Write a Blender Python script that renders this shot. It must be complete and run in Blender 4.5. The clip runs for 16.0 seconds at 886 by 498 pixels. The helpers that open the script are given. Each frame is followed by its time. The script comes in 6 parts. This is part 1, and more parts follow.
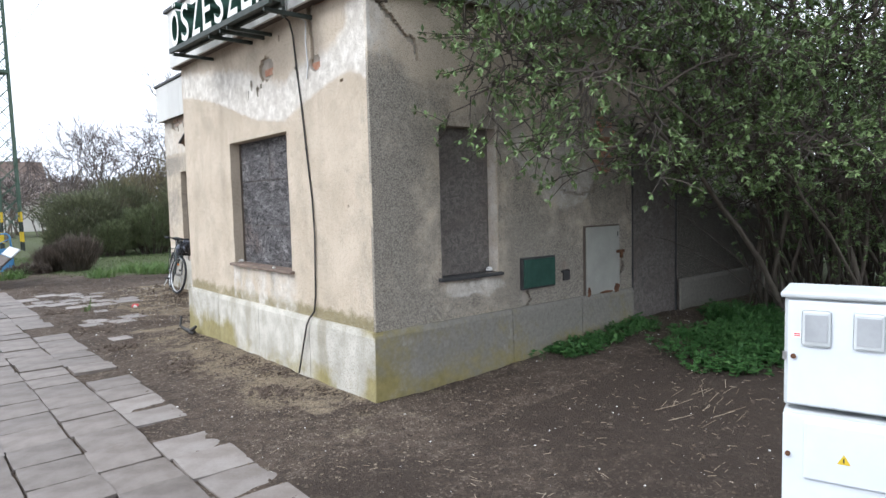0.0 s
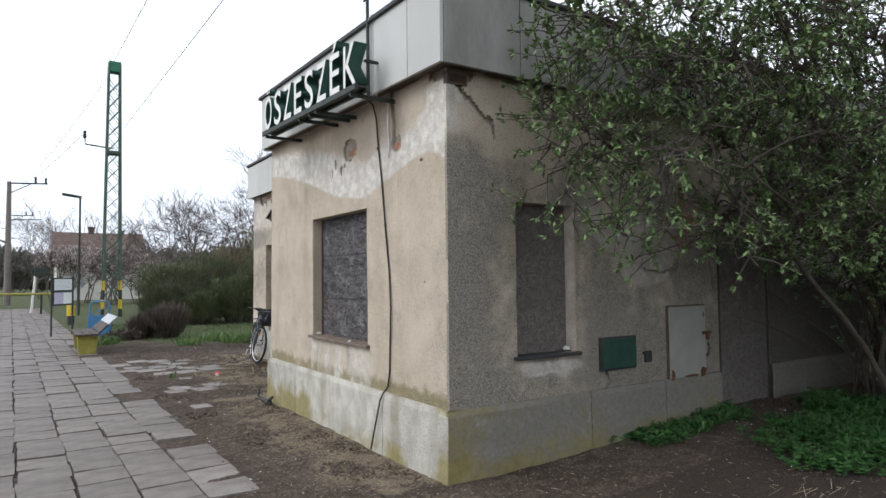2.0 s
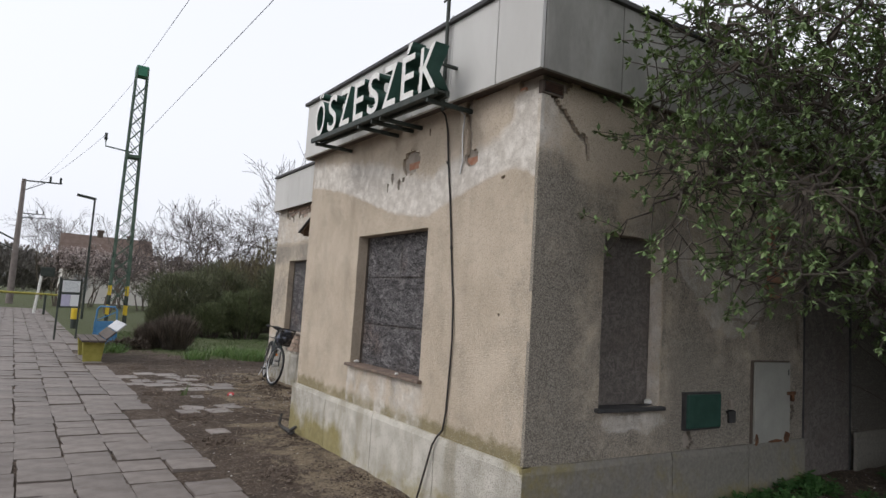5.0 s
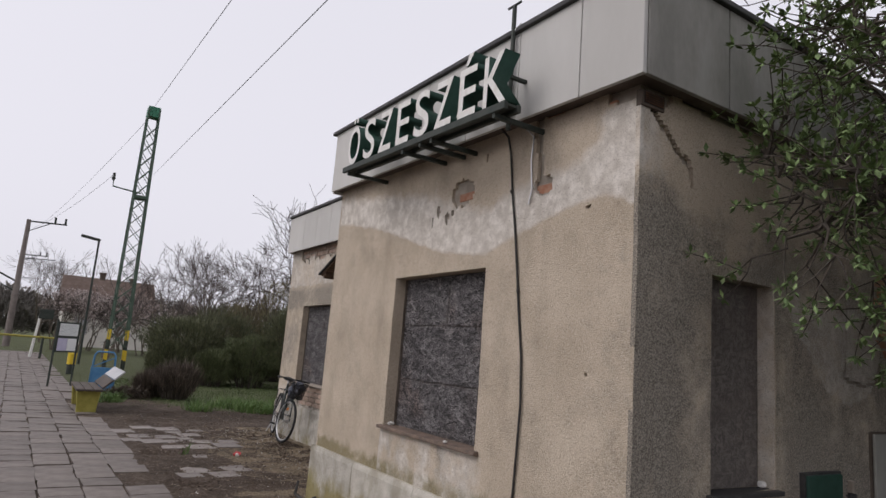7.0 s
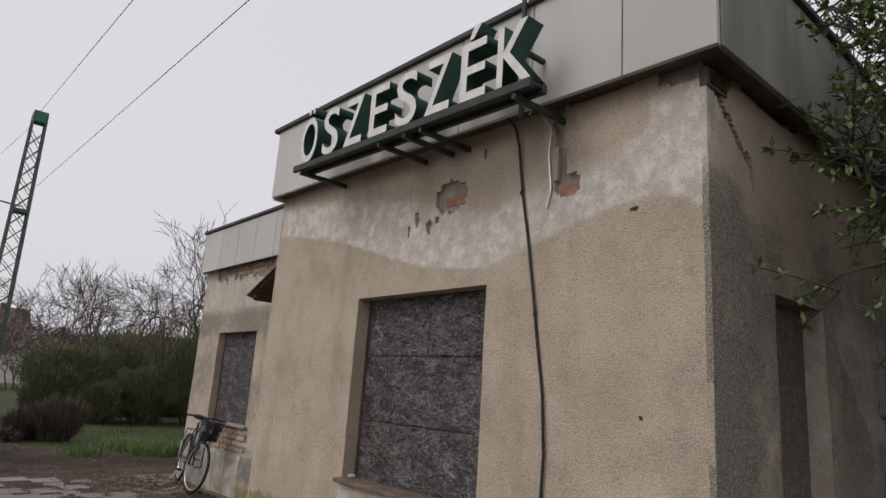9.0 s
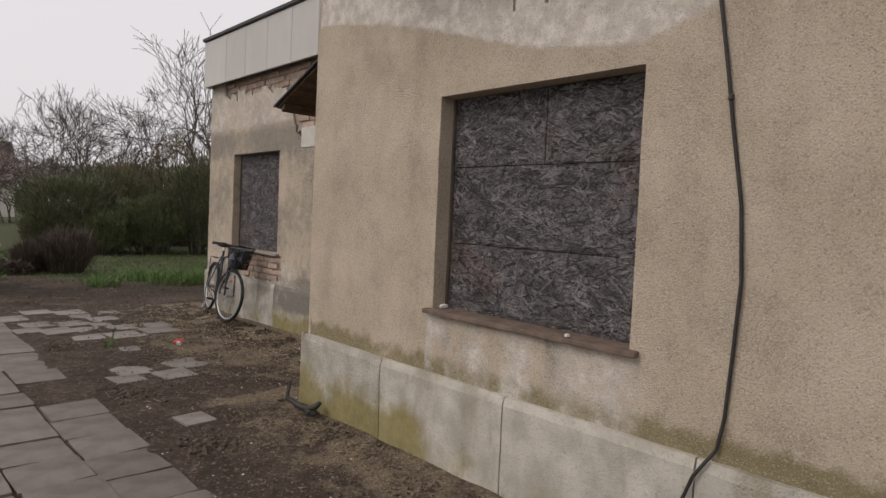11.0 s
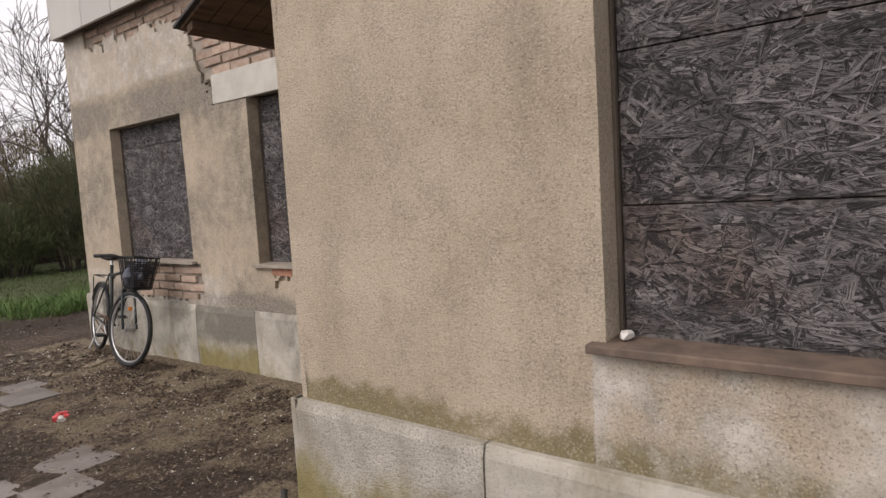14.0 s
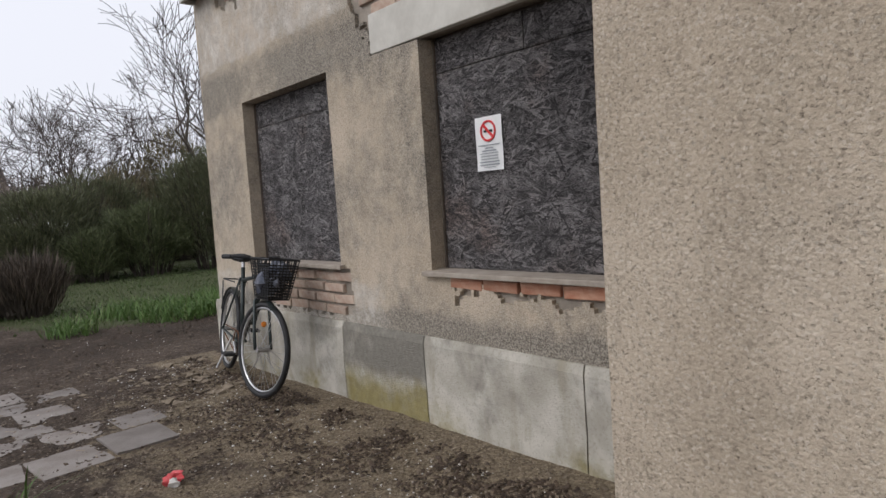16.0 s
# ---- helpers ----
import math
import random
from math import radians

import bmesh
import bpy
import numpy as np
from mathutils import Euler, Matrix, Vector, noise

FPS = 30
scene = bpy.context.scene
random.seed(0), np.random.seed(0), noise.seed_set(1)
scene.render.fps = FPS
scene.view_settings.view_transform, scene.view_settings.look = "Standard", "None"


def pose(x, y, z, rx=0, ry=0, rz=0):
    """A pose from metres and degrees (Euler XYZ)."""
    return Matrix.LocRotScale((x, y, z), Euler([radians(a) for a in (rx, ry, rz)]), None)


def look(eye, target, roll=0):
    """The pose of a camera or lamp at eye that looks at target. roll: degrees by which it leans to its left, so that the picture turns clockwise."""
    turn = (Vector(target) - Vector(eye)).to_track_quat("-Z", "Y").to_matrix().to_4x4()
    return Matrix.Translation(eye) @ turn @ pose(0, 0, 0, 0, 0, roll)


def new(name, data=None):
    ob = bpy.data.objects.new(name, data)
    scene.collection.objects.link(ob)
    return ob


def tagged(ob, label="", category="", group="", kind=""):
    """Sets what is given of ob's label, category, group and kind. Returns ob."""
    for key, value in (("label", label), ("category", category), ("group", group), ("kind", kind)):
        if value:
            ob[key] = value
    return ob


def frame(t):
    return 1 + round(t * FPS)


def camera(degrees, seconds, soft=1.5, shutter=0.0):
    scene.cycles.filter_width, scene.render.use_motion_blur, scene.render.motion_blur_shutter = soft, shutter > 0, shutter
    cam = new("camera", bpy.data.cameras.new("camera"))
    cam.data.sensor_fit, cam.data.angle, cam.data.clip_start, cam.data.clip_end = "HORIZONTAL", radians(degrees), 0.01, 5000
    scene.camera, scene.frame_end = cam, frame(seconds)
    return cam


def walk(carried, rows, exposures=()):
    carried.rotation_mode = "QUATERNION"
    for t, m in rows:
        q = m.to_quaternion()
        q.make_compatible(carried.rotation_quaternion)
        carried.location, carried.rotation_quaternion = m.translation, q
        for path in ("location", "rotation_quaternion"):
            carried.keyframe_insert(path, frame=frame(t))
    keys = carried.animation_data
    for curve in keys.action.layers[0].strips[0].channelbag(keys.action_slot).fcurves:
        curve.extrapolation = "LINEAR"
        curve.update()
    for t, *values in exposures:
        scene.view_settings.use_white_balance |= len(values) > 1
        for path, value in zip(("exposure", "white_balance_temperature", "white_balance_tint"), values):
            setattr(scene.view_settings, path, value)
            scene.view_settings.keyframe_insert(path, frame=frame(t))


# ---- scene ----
cam = camera(69.6, 16.0, soft=1.5)
PATH = [
    (0, (0.113, 0.055, 1.527), (1.389, 1.589, 1.384), -1.4),
    (0.5, (0.115, 0.075, 1.533), (1.258, 1.716, 1.462), -1.1),
    (1, (0.119, 0.067, 1.524), (1.265, 1.706, 1.525), -1.0),
    (1.5, (0.127, 0.067, 1.526), (1.294, 1.69, 1.57), -1.1),
    (2, (0.119, 0.075, 1.549), (1.212, 1.747, 1.641), -0.6),
    (2.5, (0.099, 0.075, 1.539), (1.216, 1.727, 1.704), 0.4),
    (3, (0.095, 0.06, 1.534), (1.269, 1.664, 1.748), 0.8),
    (3.5, (0.039, 0.143, 1.54), (1.17, 1.781, 1.734), 1.1),
    (5.8, (-0.003, 1.253, 1.547), (1.085, 2.921, 1.736), 4.5),
    (6, (0.0, 1.332, 1.546), (1.103, 2.988, 1.753), 4.8),
    (6.5, (0.074, 1.557, 1.556), (1.164, 3.211, 1.831), 4.9),
    (7, (0.088, 1.757, 1.561), (1.139, 3.425, 1.892), 4.5),
    (7.5, (0.036, 2.019, 1.569), (1.217, 3.588, 1.949), 3.8),
    (8, (0.044, 2.285, 1.55), (1.242, 3.834, 1.954), 4.1),
    (8.2, (0.062, 2.399, 1.577), (1.257, 3.94, 2.021), 4.0),
    (10.3, (0.221, 3.416, 1.556), (1.652, 4.781, 1.852), 4.5),
    (10.5, (0.207, 3.555, 1.528), (1.61, 4.97, 1.698), 5.0),
    (11, (0.216, 3.89, 1.498), (1.566, 5.362, 1.399), 2.6),
    (11.5, (0.316, 4.196, 1.476), (1.596, 5.724, 1.316), 0.5),
    (12, (0.456, 4.548, 1.445), (1.719, 6.09, 1.28), -1.4),
    (12.5, (0.549, 4.882, 1.426), (2.102, 6.134, 1.28), -0.8),
    (13, (0.763, 5.196, 1.471), (2.396, 6.343, 1.328), -3.1),
    (13.5, (0.878, 5.561, 1.441), (2.45, 6.789, 1.302), -3.5),
    (14, (1.022, 5.958, 1.415), (2.588, 7.19, 1.241), -3.4),
    (14.5, (1.237, 6.35, 1.457), (2.697, 7.698, 1.225), -2.5),
    (15, (1.369, 6.75, 1.377), (2.853, 8.081, 1.211), -2.1),
    (15.5, (1.578, 7.098, 1.355), (3.054, 8.439, 1.196), -2.9),
    (16, (1.73, 7.446, 1.339), (3.049, 8.942, 1.188), -3.7),
]
EXPOSURES = [(0, 0.93, 5820, 9), (0.5, 0.73, 5850, 9), (2, 0.32, 5960, 9), (3, 0.1, 6060, 9), (6, -0.1, 6350, 15), (7, -0.3, 6400, 17), (8, -0.42, 6450, 16), (10.5, -0.5, 6750, 15), (11.5, -0.14, 6850, 17), (13, 0.02, 6850, 17), (14, 0.03, 6850, 17), (15, -0.03, 6500, 15), (16, -0.12, 6250, 13)]
walk(cam, [(t, look(eye, target, roll)) for t, eye, target, roll in PATH], EXPOSURES)

# ---- overcast sky and a very soft sun ----
world = bpy.data.worlds.new("overcast")
scene.world = world
world.use_nodes = True
wn, wl = world.node_tree.nodes, world.node_tree.links
wn.clear()
sky = wn.new("ShaderNodeTexSky")
sky.sky_type = 'NISHITA'
sky.sun_disc = False
sky.sun_elevation, sky.sun_rotation = radians(44), radians(284)
sky.dust_density = 6.0
grey = wn.new("ShaderNodeHueSaturation")
grey.inputs["Saturation"].default_value = 0.12
cloud = wn.new("ShaderNodeMix")
cloud.data_type = 'RGBA'
cloud.inputs["Factor"].default_value = 0.72
cloud.inputs["B"].default_value = (11.5, 11.7, 12.2, 1)
back = wn.new("ShaderNodeBackground")
back.inputs["Strength"].default_value = 0.105
outw = wn.new("ShaderNodeOutputWorld")
wl.new(sky.outputs[0], grey.inputs["Color"])
wl.new(grey.outputs[0], cloud.inputs["A"])
wl.new(cloud.outputs["Result"], back.inputs["Color"])
wl.new(back.outputs[0], outw.inputs[0])
sun = new("sun", bpy.data.lights.new("sun", 'SUN'))
sun.data.energy, sun.data.angle, sun.data.color = 1.0, radians(30), (1.0, 0.96, 0.9)
sun.matrix_world = look((-8, 6, 8), (0, 4, 0))


# ---- materials ----
class Nodes:
    """A principled material under construction."""

    def __init__(self, name, rough=0.9, metal=0.0):
        self.mat = bpy.data.materials.new(name)
        self.mat.use_nodes = True
        self.t = self.mat.node_tree
        self.b = self.t.nodes["Principled BSDF"]
        self.b.inputs["Roughness"].default_value = rough
        self.b.inputs["Metallic"].default_value = metal
        self.b.inputs["Specular IOR Level"].default_value = 0.3
        self.co = self.t.nodes.new("ShaderNodeTexCoord").outputs["Object"]

    def link(self, a, b):
        self.t.links.new(a, b)

    def noise(self, scale, detail=4, rough=0.6, stretch=None, distort=0.0):
        n = self.t.nodes.new("ShaderNodeTexNoise")
        n.inputs["Scale"].default_value, n.inputs["Detail"].default_value = scale, detail
        n.inputs["Roughness"].default_value, n.inputs["Distortion"].default_value = rough, distort
        co = self.co
        if stretch:
            m = self.t.nodes.new("ShaderNodeMapping")
            m.inputs["Scale"].default_value = stretch
            self.link(co, m.inputs["Vector"])
            co = m.outputs[0]
        self.link(co, n.inputs["Vector"])
        return n.outputs["Fac"]

    def cells(self, scale, feature='F1', stretch=None, out="Distance"):
        n = self.t.nodes.new("ShaderNodeTexVoronoi")
        n.feature = feature
        n.inputs["Scale"].default_value = scale
        co = self.co
        if stretch:
            m = self.t.nodes.new("ShaderNodeMapping")
            m.inputs["Scale"].default_value = stretch
            self.link(co, m.inputs["Vector"])
            co = m.outputs[0]
        self.link(co, n.inputs["Vector"])
        return n.outputs[out]

    def ramp(self, fac, lo, hi):
        n = self.t.nodes.new("ShaderNodeMapRange")
        n.interpolation_type = 'SMOOTHSTEP'
        n.inputs["From Min"].default_value, n.inputs["From Max"].default_value = lo, hi
        self.link(fac, n.inputs["Value"])
        return n.outputs[0]

    def math(self, op, a, b):
        n = self.t.nodes.new("ShaderNodeMath")
        n.operation = op
        for i, v in enumerate((a, b)):
            if isinstance(v, (int, float)):
                n.inputs[i].default_value = v
            else:
                self.link(v, n.inputs[i])
        return n.outputs[0]

    def mix(self, fac, a, b, blend='MIX'):
        n = self.t.nodes.new("ShaderNodeMix")
        n.data_type, n.blend_type = 'RGBA', blend
        for key, v in (("Factor", fac), ("A", a), ("B", b)):
            if isinstance(v, (int, float)):
                n.inputs[key].default_value = v
            elif isinstance(v, tuple):
                n.inputs[key].default_value = (*v, 1)
            else:
                self.link(v, n.inputs[key])
        return n.outputs["Result"]

    def attr(self, name="mask"):
        n = self.t.nodes.new("ShaderNodeAttribute")
        n.attribute_name = name
        s = self.t.nodes.new("ShaderNodeSeparateColor")
        self.link(n.outputs["Color"], s.inputs[0])
        return s.outputs[0], s.outputs[1], s.outputs[2]

    def own(self):
        return self.t.nodes.new("ShaderNodeObjectInfo").outputs["Random"]

    def island(self):
        return self.t.nodes.new("ShaderNodeNewGeometry").outputs["Random Per Island"]

    def done(self, color, height=None, strength=0.4, distance=0.01, rough=None):
        if isinstance(color, tuple):
            self.b.inputs["Base Color"].default_value = (*color, 1)
        else:
            self.link(color, self.b.inputs["Base Color"])
        if rough is not None:
            self.link(rough, self.b.inputs["Roughness"])
        if height is not None:
            n = self.t.nodes.new("ShaderNodeBump")
            n.inputs["Strength"].default_value, n.inputs["Distance"].default_value = strength, distance
            self.link(height, n.inputs["Height"])
            self.link(n.outputs[0], self.b.inputs["Normal"])
        return self.mat


def plain(name, a, b, scale=6.0, rough=0.8, metal=0.0, fine=60.0, bump=0.25, dist=0.004, vary=0.0, stretch=None):
    """Two colours mixed by coarse and fine noise, with fine relief; vary: spread from piece to piece."""
    n = Nodes(name, rough, metal)
    fac = n.math('ADD', n.math('MULTIPLY', n.ramp(n.noise(scale, 5, stretch=stretch), 0.3, 0.7), 0.65), n.math('MULTIPLY', n.noise(fine, 3, stretch=stretch), 0.35))
    col = n.mix(fac, a, b)
    if vary:
        k = n.math('ADD', 1 - vary / 2, n.math('MULTIPLY', n.own(), vary))
        g = n.t.nodes.new("ShaderNodeCombineColor")
        for i in range(3):
            n.link(k, g.inputs[i])
        col = n.mix(1.0, col, g.outputs[0], 'MULTIPLY')
    return n.done(col, n.noise(fine, 5, 0.7, stretch=stretch), bump, dist)


def plaster_material(name, base_a, base_b):
    """Pebbledash; mask red: smooth lime repair and one lit reveal, green: moss, blue: grey weathering and painted
    shade.
    """
    n = Nodes(name, 0.95)
    r, g, b = n.attr()
    wob = n.math('SUBTRACT', n.noise(9, 6, 0.65), 0.5)
    peb = n.cells(118, 'F1')
    fine = n.noise(210, 4, 0.7)
    grain = n.noise(112, 5, 0.72)
    col = n.mix(n.ramp(n.noise(2.2, 6), 0.3, 0.7), base_a, base_b)
    col = n.mix(n.ramp(grain, 0.48, 0.72), col, n.mix(0.5, col, (0.62, 0.55, 0.44)))
    col = n.mix(n.math('MULTIPLY', n.ramp(grain, 0.42, 0.30), 0.7), col, (0.10, 0.08, 0.06))
    streak = n.ramp(n.noise(4.5, 6, 0.65, stretch=(1, 1, 0.2)), 0.50, 0.72)
    col = n.mix(n.math('MULTIPLY', streak, 0.2), col, (0.25, 0.19, 0.13))
    grime = n.math('MULTIPLY', n.ramp(n.noise(3.4, 7, 0.7), 0.44, 0.68), n.math('ADD', 0.12, n.math('MULTIPLY', n.ramp(grain, 0.6, 0.4), 0.42)))
    col = n.mix(grime, col, (0.27, 0.23, 0.175))
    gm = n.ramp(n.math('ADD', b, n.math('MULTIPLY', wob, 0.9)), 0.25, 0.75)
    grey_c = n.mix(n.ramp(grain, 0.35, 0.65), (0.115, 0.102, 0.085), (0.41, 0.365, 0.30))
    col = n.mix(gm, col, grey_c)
    # Highest mask values: the side wall's deep shade put into the colour.
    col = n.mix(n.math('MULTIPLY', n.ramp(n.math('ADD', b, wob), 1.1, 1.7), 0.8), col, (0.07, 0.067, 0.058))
    mm = n.ramp(n.math('ADD', g, n.math('MULTIPLY', wob, 1.3)), 0.35, 0.8)
    moss_c = n.mix(n.noise(14, 4), (0.10, 0.085, 0.03), (0.24, 0.20, 0.075))
    col = n.mix(n.math('MULTIPLY', mm, 0.75), col, moss_c)
    pm = n.ramp(n.math('ADD', r, n.math('MULTIPLY', wob, 0.8)), 0.3, 0.75)
    lime = n.mix(n.ramp(n.noise(11, 6), 0.35, 0.7), (0.50, 0.46, 0.40), (0.74, 0.70, 0.635))
    col = n.mix(n.math('MULTIPLY', pm, 0.93), col, lime)
    pits = n.ramp(n.noise(110, 5, 0.72, stretch=(1, 1, 1.4)), 0.45, 0.33)
    col = n.mix(n.math('MULTIPLY', pits, 0.62), col, (0.12, 0.092, 0.068))
    specks = n.cells(170, out="Color")
    sp = n.t.nodes.new("ShaderNodeSeparateColor")
    n.link(specks, sp.inputs[0])
    col = n.mix(n.math('MULTIPLY', n.ramp(sp.outputs[0], 0.75, 1.0), 0.28), col, (0.72, 0.66, 0.56))
    col = n.mix(n.math('MULTIPLY', n.ramp(sp.outputs[1], 0.8, 1.0), 0.35), col, (0.16, 0.13, 0.10))
    h = n.math('ADD', n.math('MULTIPLY', grain, 0.6), n.math('ADD', n.math('MULTIPLY', peb, -0.35), n.math('MULTIPLY', fine, 0.6)))
    h = n.math('SUBTRACT', h, n.math('MULTIPLY', pits, 0.35))
    h = n.math('MULTIPLY', h, n.math('SUBTRACT', 1.0, n.math('MULTIPLY', pm, 0.6)))
    return n.done(col, h, 0.65, 0.012)


def plinth_material():
    """Cement render of the plinth; red: exposed rough pebbledash, green: moss, blue: grey damp."""
    n = Nodes("plinth_cement", 0.9)
    r, g, b = n.attr()
    wob = n.math('SUBTRACT', n.noise(7, 6, 0.65), 0.5)
    col = n.mix(n.ramp(n.noise(4, 6), 0.3, 0.7), (0.36, 0.335, 0.28), (0.55, 0.52, 0.455))
    col = n.mix(n.math('MULTIPLY', n.ramp(n.noise(6, 5, stretch=(1, 1, 0.18)), 0.5, 0.72), 0.65), col, (0.27, 0.24, 0.17))
    col = n.mix(n.math('MULTIPLY', n.ramp(n.noise(75, 3), 0.46, 0.34), 0.35), col, (0.22, 0.2, 0.16))
    gm = n.ramp(n.math('ADD', b, n.math('MULTIPLY', wob, 1.0)), 0.3, 0.75)
    col = n.mix(gm, col, n.mix(n.noise(40, 4), (0.115, 0.108, 0.09), (0.30, 0.28, 0.24)))
    pm = n.ramp(n.math('ADD', r, n.math('MULTIPLY', wob, 0.7)), 0.35, 0.65)
    grain = n.noise(105, 4, 0.6)
    col = n.mix(n.math('MULTIPLY', n.math('MULTIPLY', pm, 0.65), n.ramp(grain, 0.5, 0.35)), col, (0.2, 0.185, 0.15))
    mm = n.ramp(n.math('ADD', g, n.math('MULTIPLY', wob, 1.1)), 0.25, 0.9)
    col = n.mix(n.math('MULTIPLY', mm, 0.85), col, n.mix(n.noise(16, 4), (0.13, 0.11, 0.03), (0.33, 0.27, 0.09)))
    h = n.math('ADD', n.math('MULTIPLY', n.noise(90, 5, 0.7), 0.3), n.math('MULTIPLY', n.math('MULTIPLY', grain, pm), 1.0))
    return n.done(col, h, 0.6, 0.015)


def osb_material(name, dark, light, warm, axis):
    """Weathered strand board: layers of flakes turned every way, with grain along each flake."""
    n = Nodes(name, 0.75)
    flat = n.co
    warp = n.t.nodes.new("ShaderNodeTexNoise")
    warp.inputs["Scale"].default_value = 7.0
    n.link(flat, warp.inputs["Vector"])
    add = n.t.nodes.new("ShaderNodeMix")
    add.data_type, add.blend_type = 'RGBA', 'ADD'
    add.inputs["Factor"].default_value = 0.025
    n.link(flat, add.inputs["A"])
    n.link(warp.outputs["Color"], add.inputs["B"])
    total, relief = None, None
    for scale, lift, keen in ((21.0, 0.0, 110), (31.0, 3.7, 150), (16.0, 8.1, 95)):
        m = n.t.nodes.new("ShaderNodeMapping")
        m.inputs["Location"].default_value = (lift, lift, lift)
        n.link(add.outputs["Result"], m.inputs["Vector"])
        n.co = m.outputs[0]
        cell = n.cells(scale, out="Color")
        s = n.t.nodes.new("ShaderNodeSeparateColor")
        n.link(cell, s.inputs[0])
        rot = n.t.nodes.new("ShaderNodeVectorRotate")
        rot.rotation_type = 'AXIS_ANGLE'
        rot.inputs["Axis"].default_value = axis
        n.link(n.math('ADD', -0.9, n.math('MULTIPLY', s.outputs[0], 1.8)), rot.inputs["Angle"])
        n.link(m.outputs[0], rot.inputs["Vector"])
        n.co = rot.outputs[0]
        long = tuple(0.2 if k else 1.0 for k in ((not axis[0] and True, bool(axis[0]), False)))
        g = n.noise(keen, 4, 0.65, stretch=long)
        v = n.math('ADD', n.math('MULTIPLY', n.ramp(g, 0.33, 0.70), 0.62), n.math('MULTIPLY', s.outputs[1], 0.38))
        total = v if total is None else n.math('ADD', n.math('MULTIPLY', total, 0.62), n.math('MULTIPLY', v, 0.38))
    for k, (turn, scale) in enumerate(((0.9, 21.0), (-0.75, 26.0), (0.12, 17.0), (1.5, 24.0))):
        rot = n.t.nodes.new("ShaderNodeVectorRotate")
        rot.rotation_type = 'AXIS_ANGLE'
        rot.inputs["Axis"].default_value = axis
        rot.inputs["Angle"].default_value = turn
        n.link(add.outputs["Result"], rot.inputs["Vector"])
        n.co = rot.outputs[0]
        s = n.t.nodes.new("ShaderNodeSeparateColor")
        n.link(n.cells(scale, out="Color", stretch=(1.0, 1.0, 4.2)), s.inputs[0])
        chosen = n.ramp(s.outputs[0], 0.68, 0.76)
        tone = n.math('ADD', n.math('MULTIPLY', total, 0.62), n.math('MULTIPLY', s.outputs[1], 0.36))
        total = n.math('ADD', n.math('MULTIPLY', total, n.math('SUBTRACT', 1.0, chosen)), n.math('MULTIPLY', tone, chosen))
    n.co = flat
    col = n.mix(n.ramp(total, 0.22, 0.82), dark, light)
    col = n.mix(n.math('MULTIPLY', n.ramp(n.noise(3.1, 4), 0.54, 0.34), 0.6), col, n.mix(0.75, col, n.mix(0.3, dark, warm)))
    tint = n.math('MULTIPLY', n.ramp(n.noise(2.2, 5), 0.48, 0.72), 0.55)
    col = n.mix(tint, col, n.mix(total, dark, warm))
    return n.done(col, total, 0.8, 0.012)


def flake_material(name, dark, light, warm):
    """Loose wood strands; mask: metres along, metres across, own number."""
    n = Nodes(name, 0.8)
    a = n.t.nodes.new("ShaderNodeAttribute")
    a.attribute_name = "mask"
    world_co = n.co
    n.co = a.outputs["Color"]
    grain = n.noise(1.0, 4, 0.65, stretch=(22, 330, 60))
    n.co = world_co
    tone = n.math('ADD', n.math('MULTIPLY', n.island(), 0.42), n.math('MULTIPLY', n.ramp(grain, 0.3, 0.72), 0.58))
    tone = n.ramp(tone, 0.22, 0.95)
    col = n.mix(tone, dark, light)
    col = n.mix(n.math('MULTIPLY', n.ramp(n.noise(2.4, 5), 0.48, 0.7), 0.6), col, n.mix(tone, dark, warm))
    col = n.mix(n.math('MULTIPLY', n.ramp(n.noise(6.5, 5), 0.56, 0.38), 0.6), col, n.mix(0.75, col, dark))
    return n.done(col, grain, 0.7, 0.006)


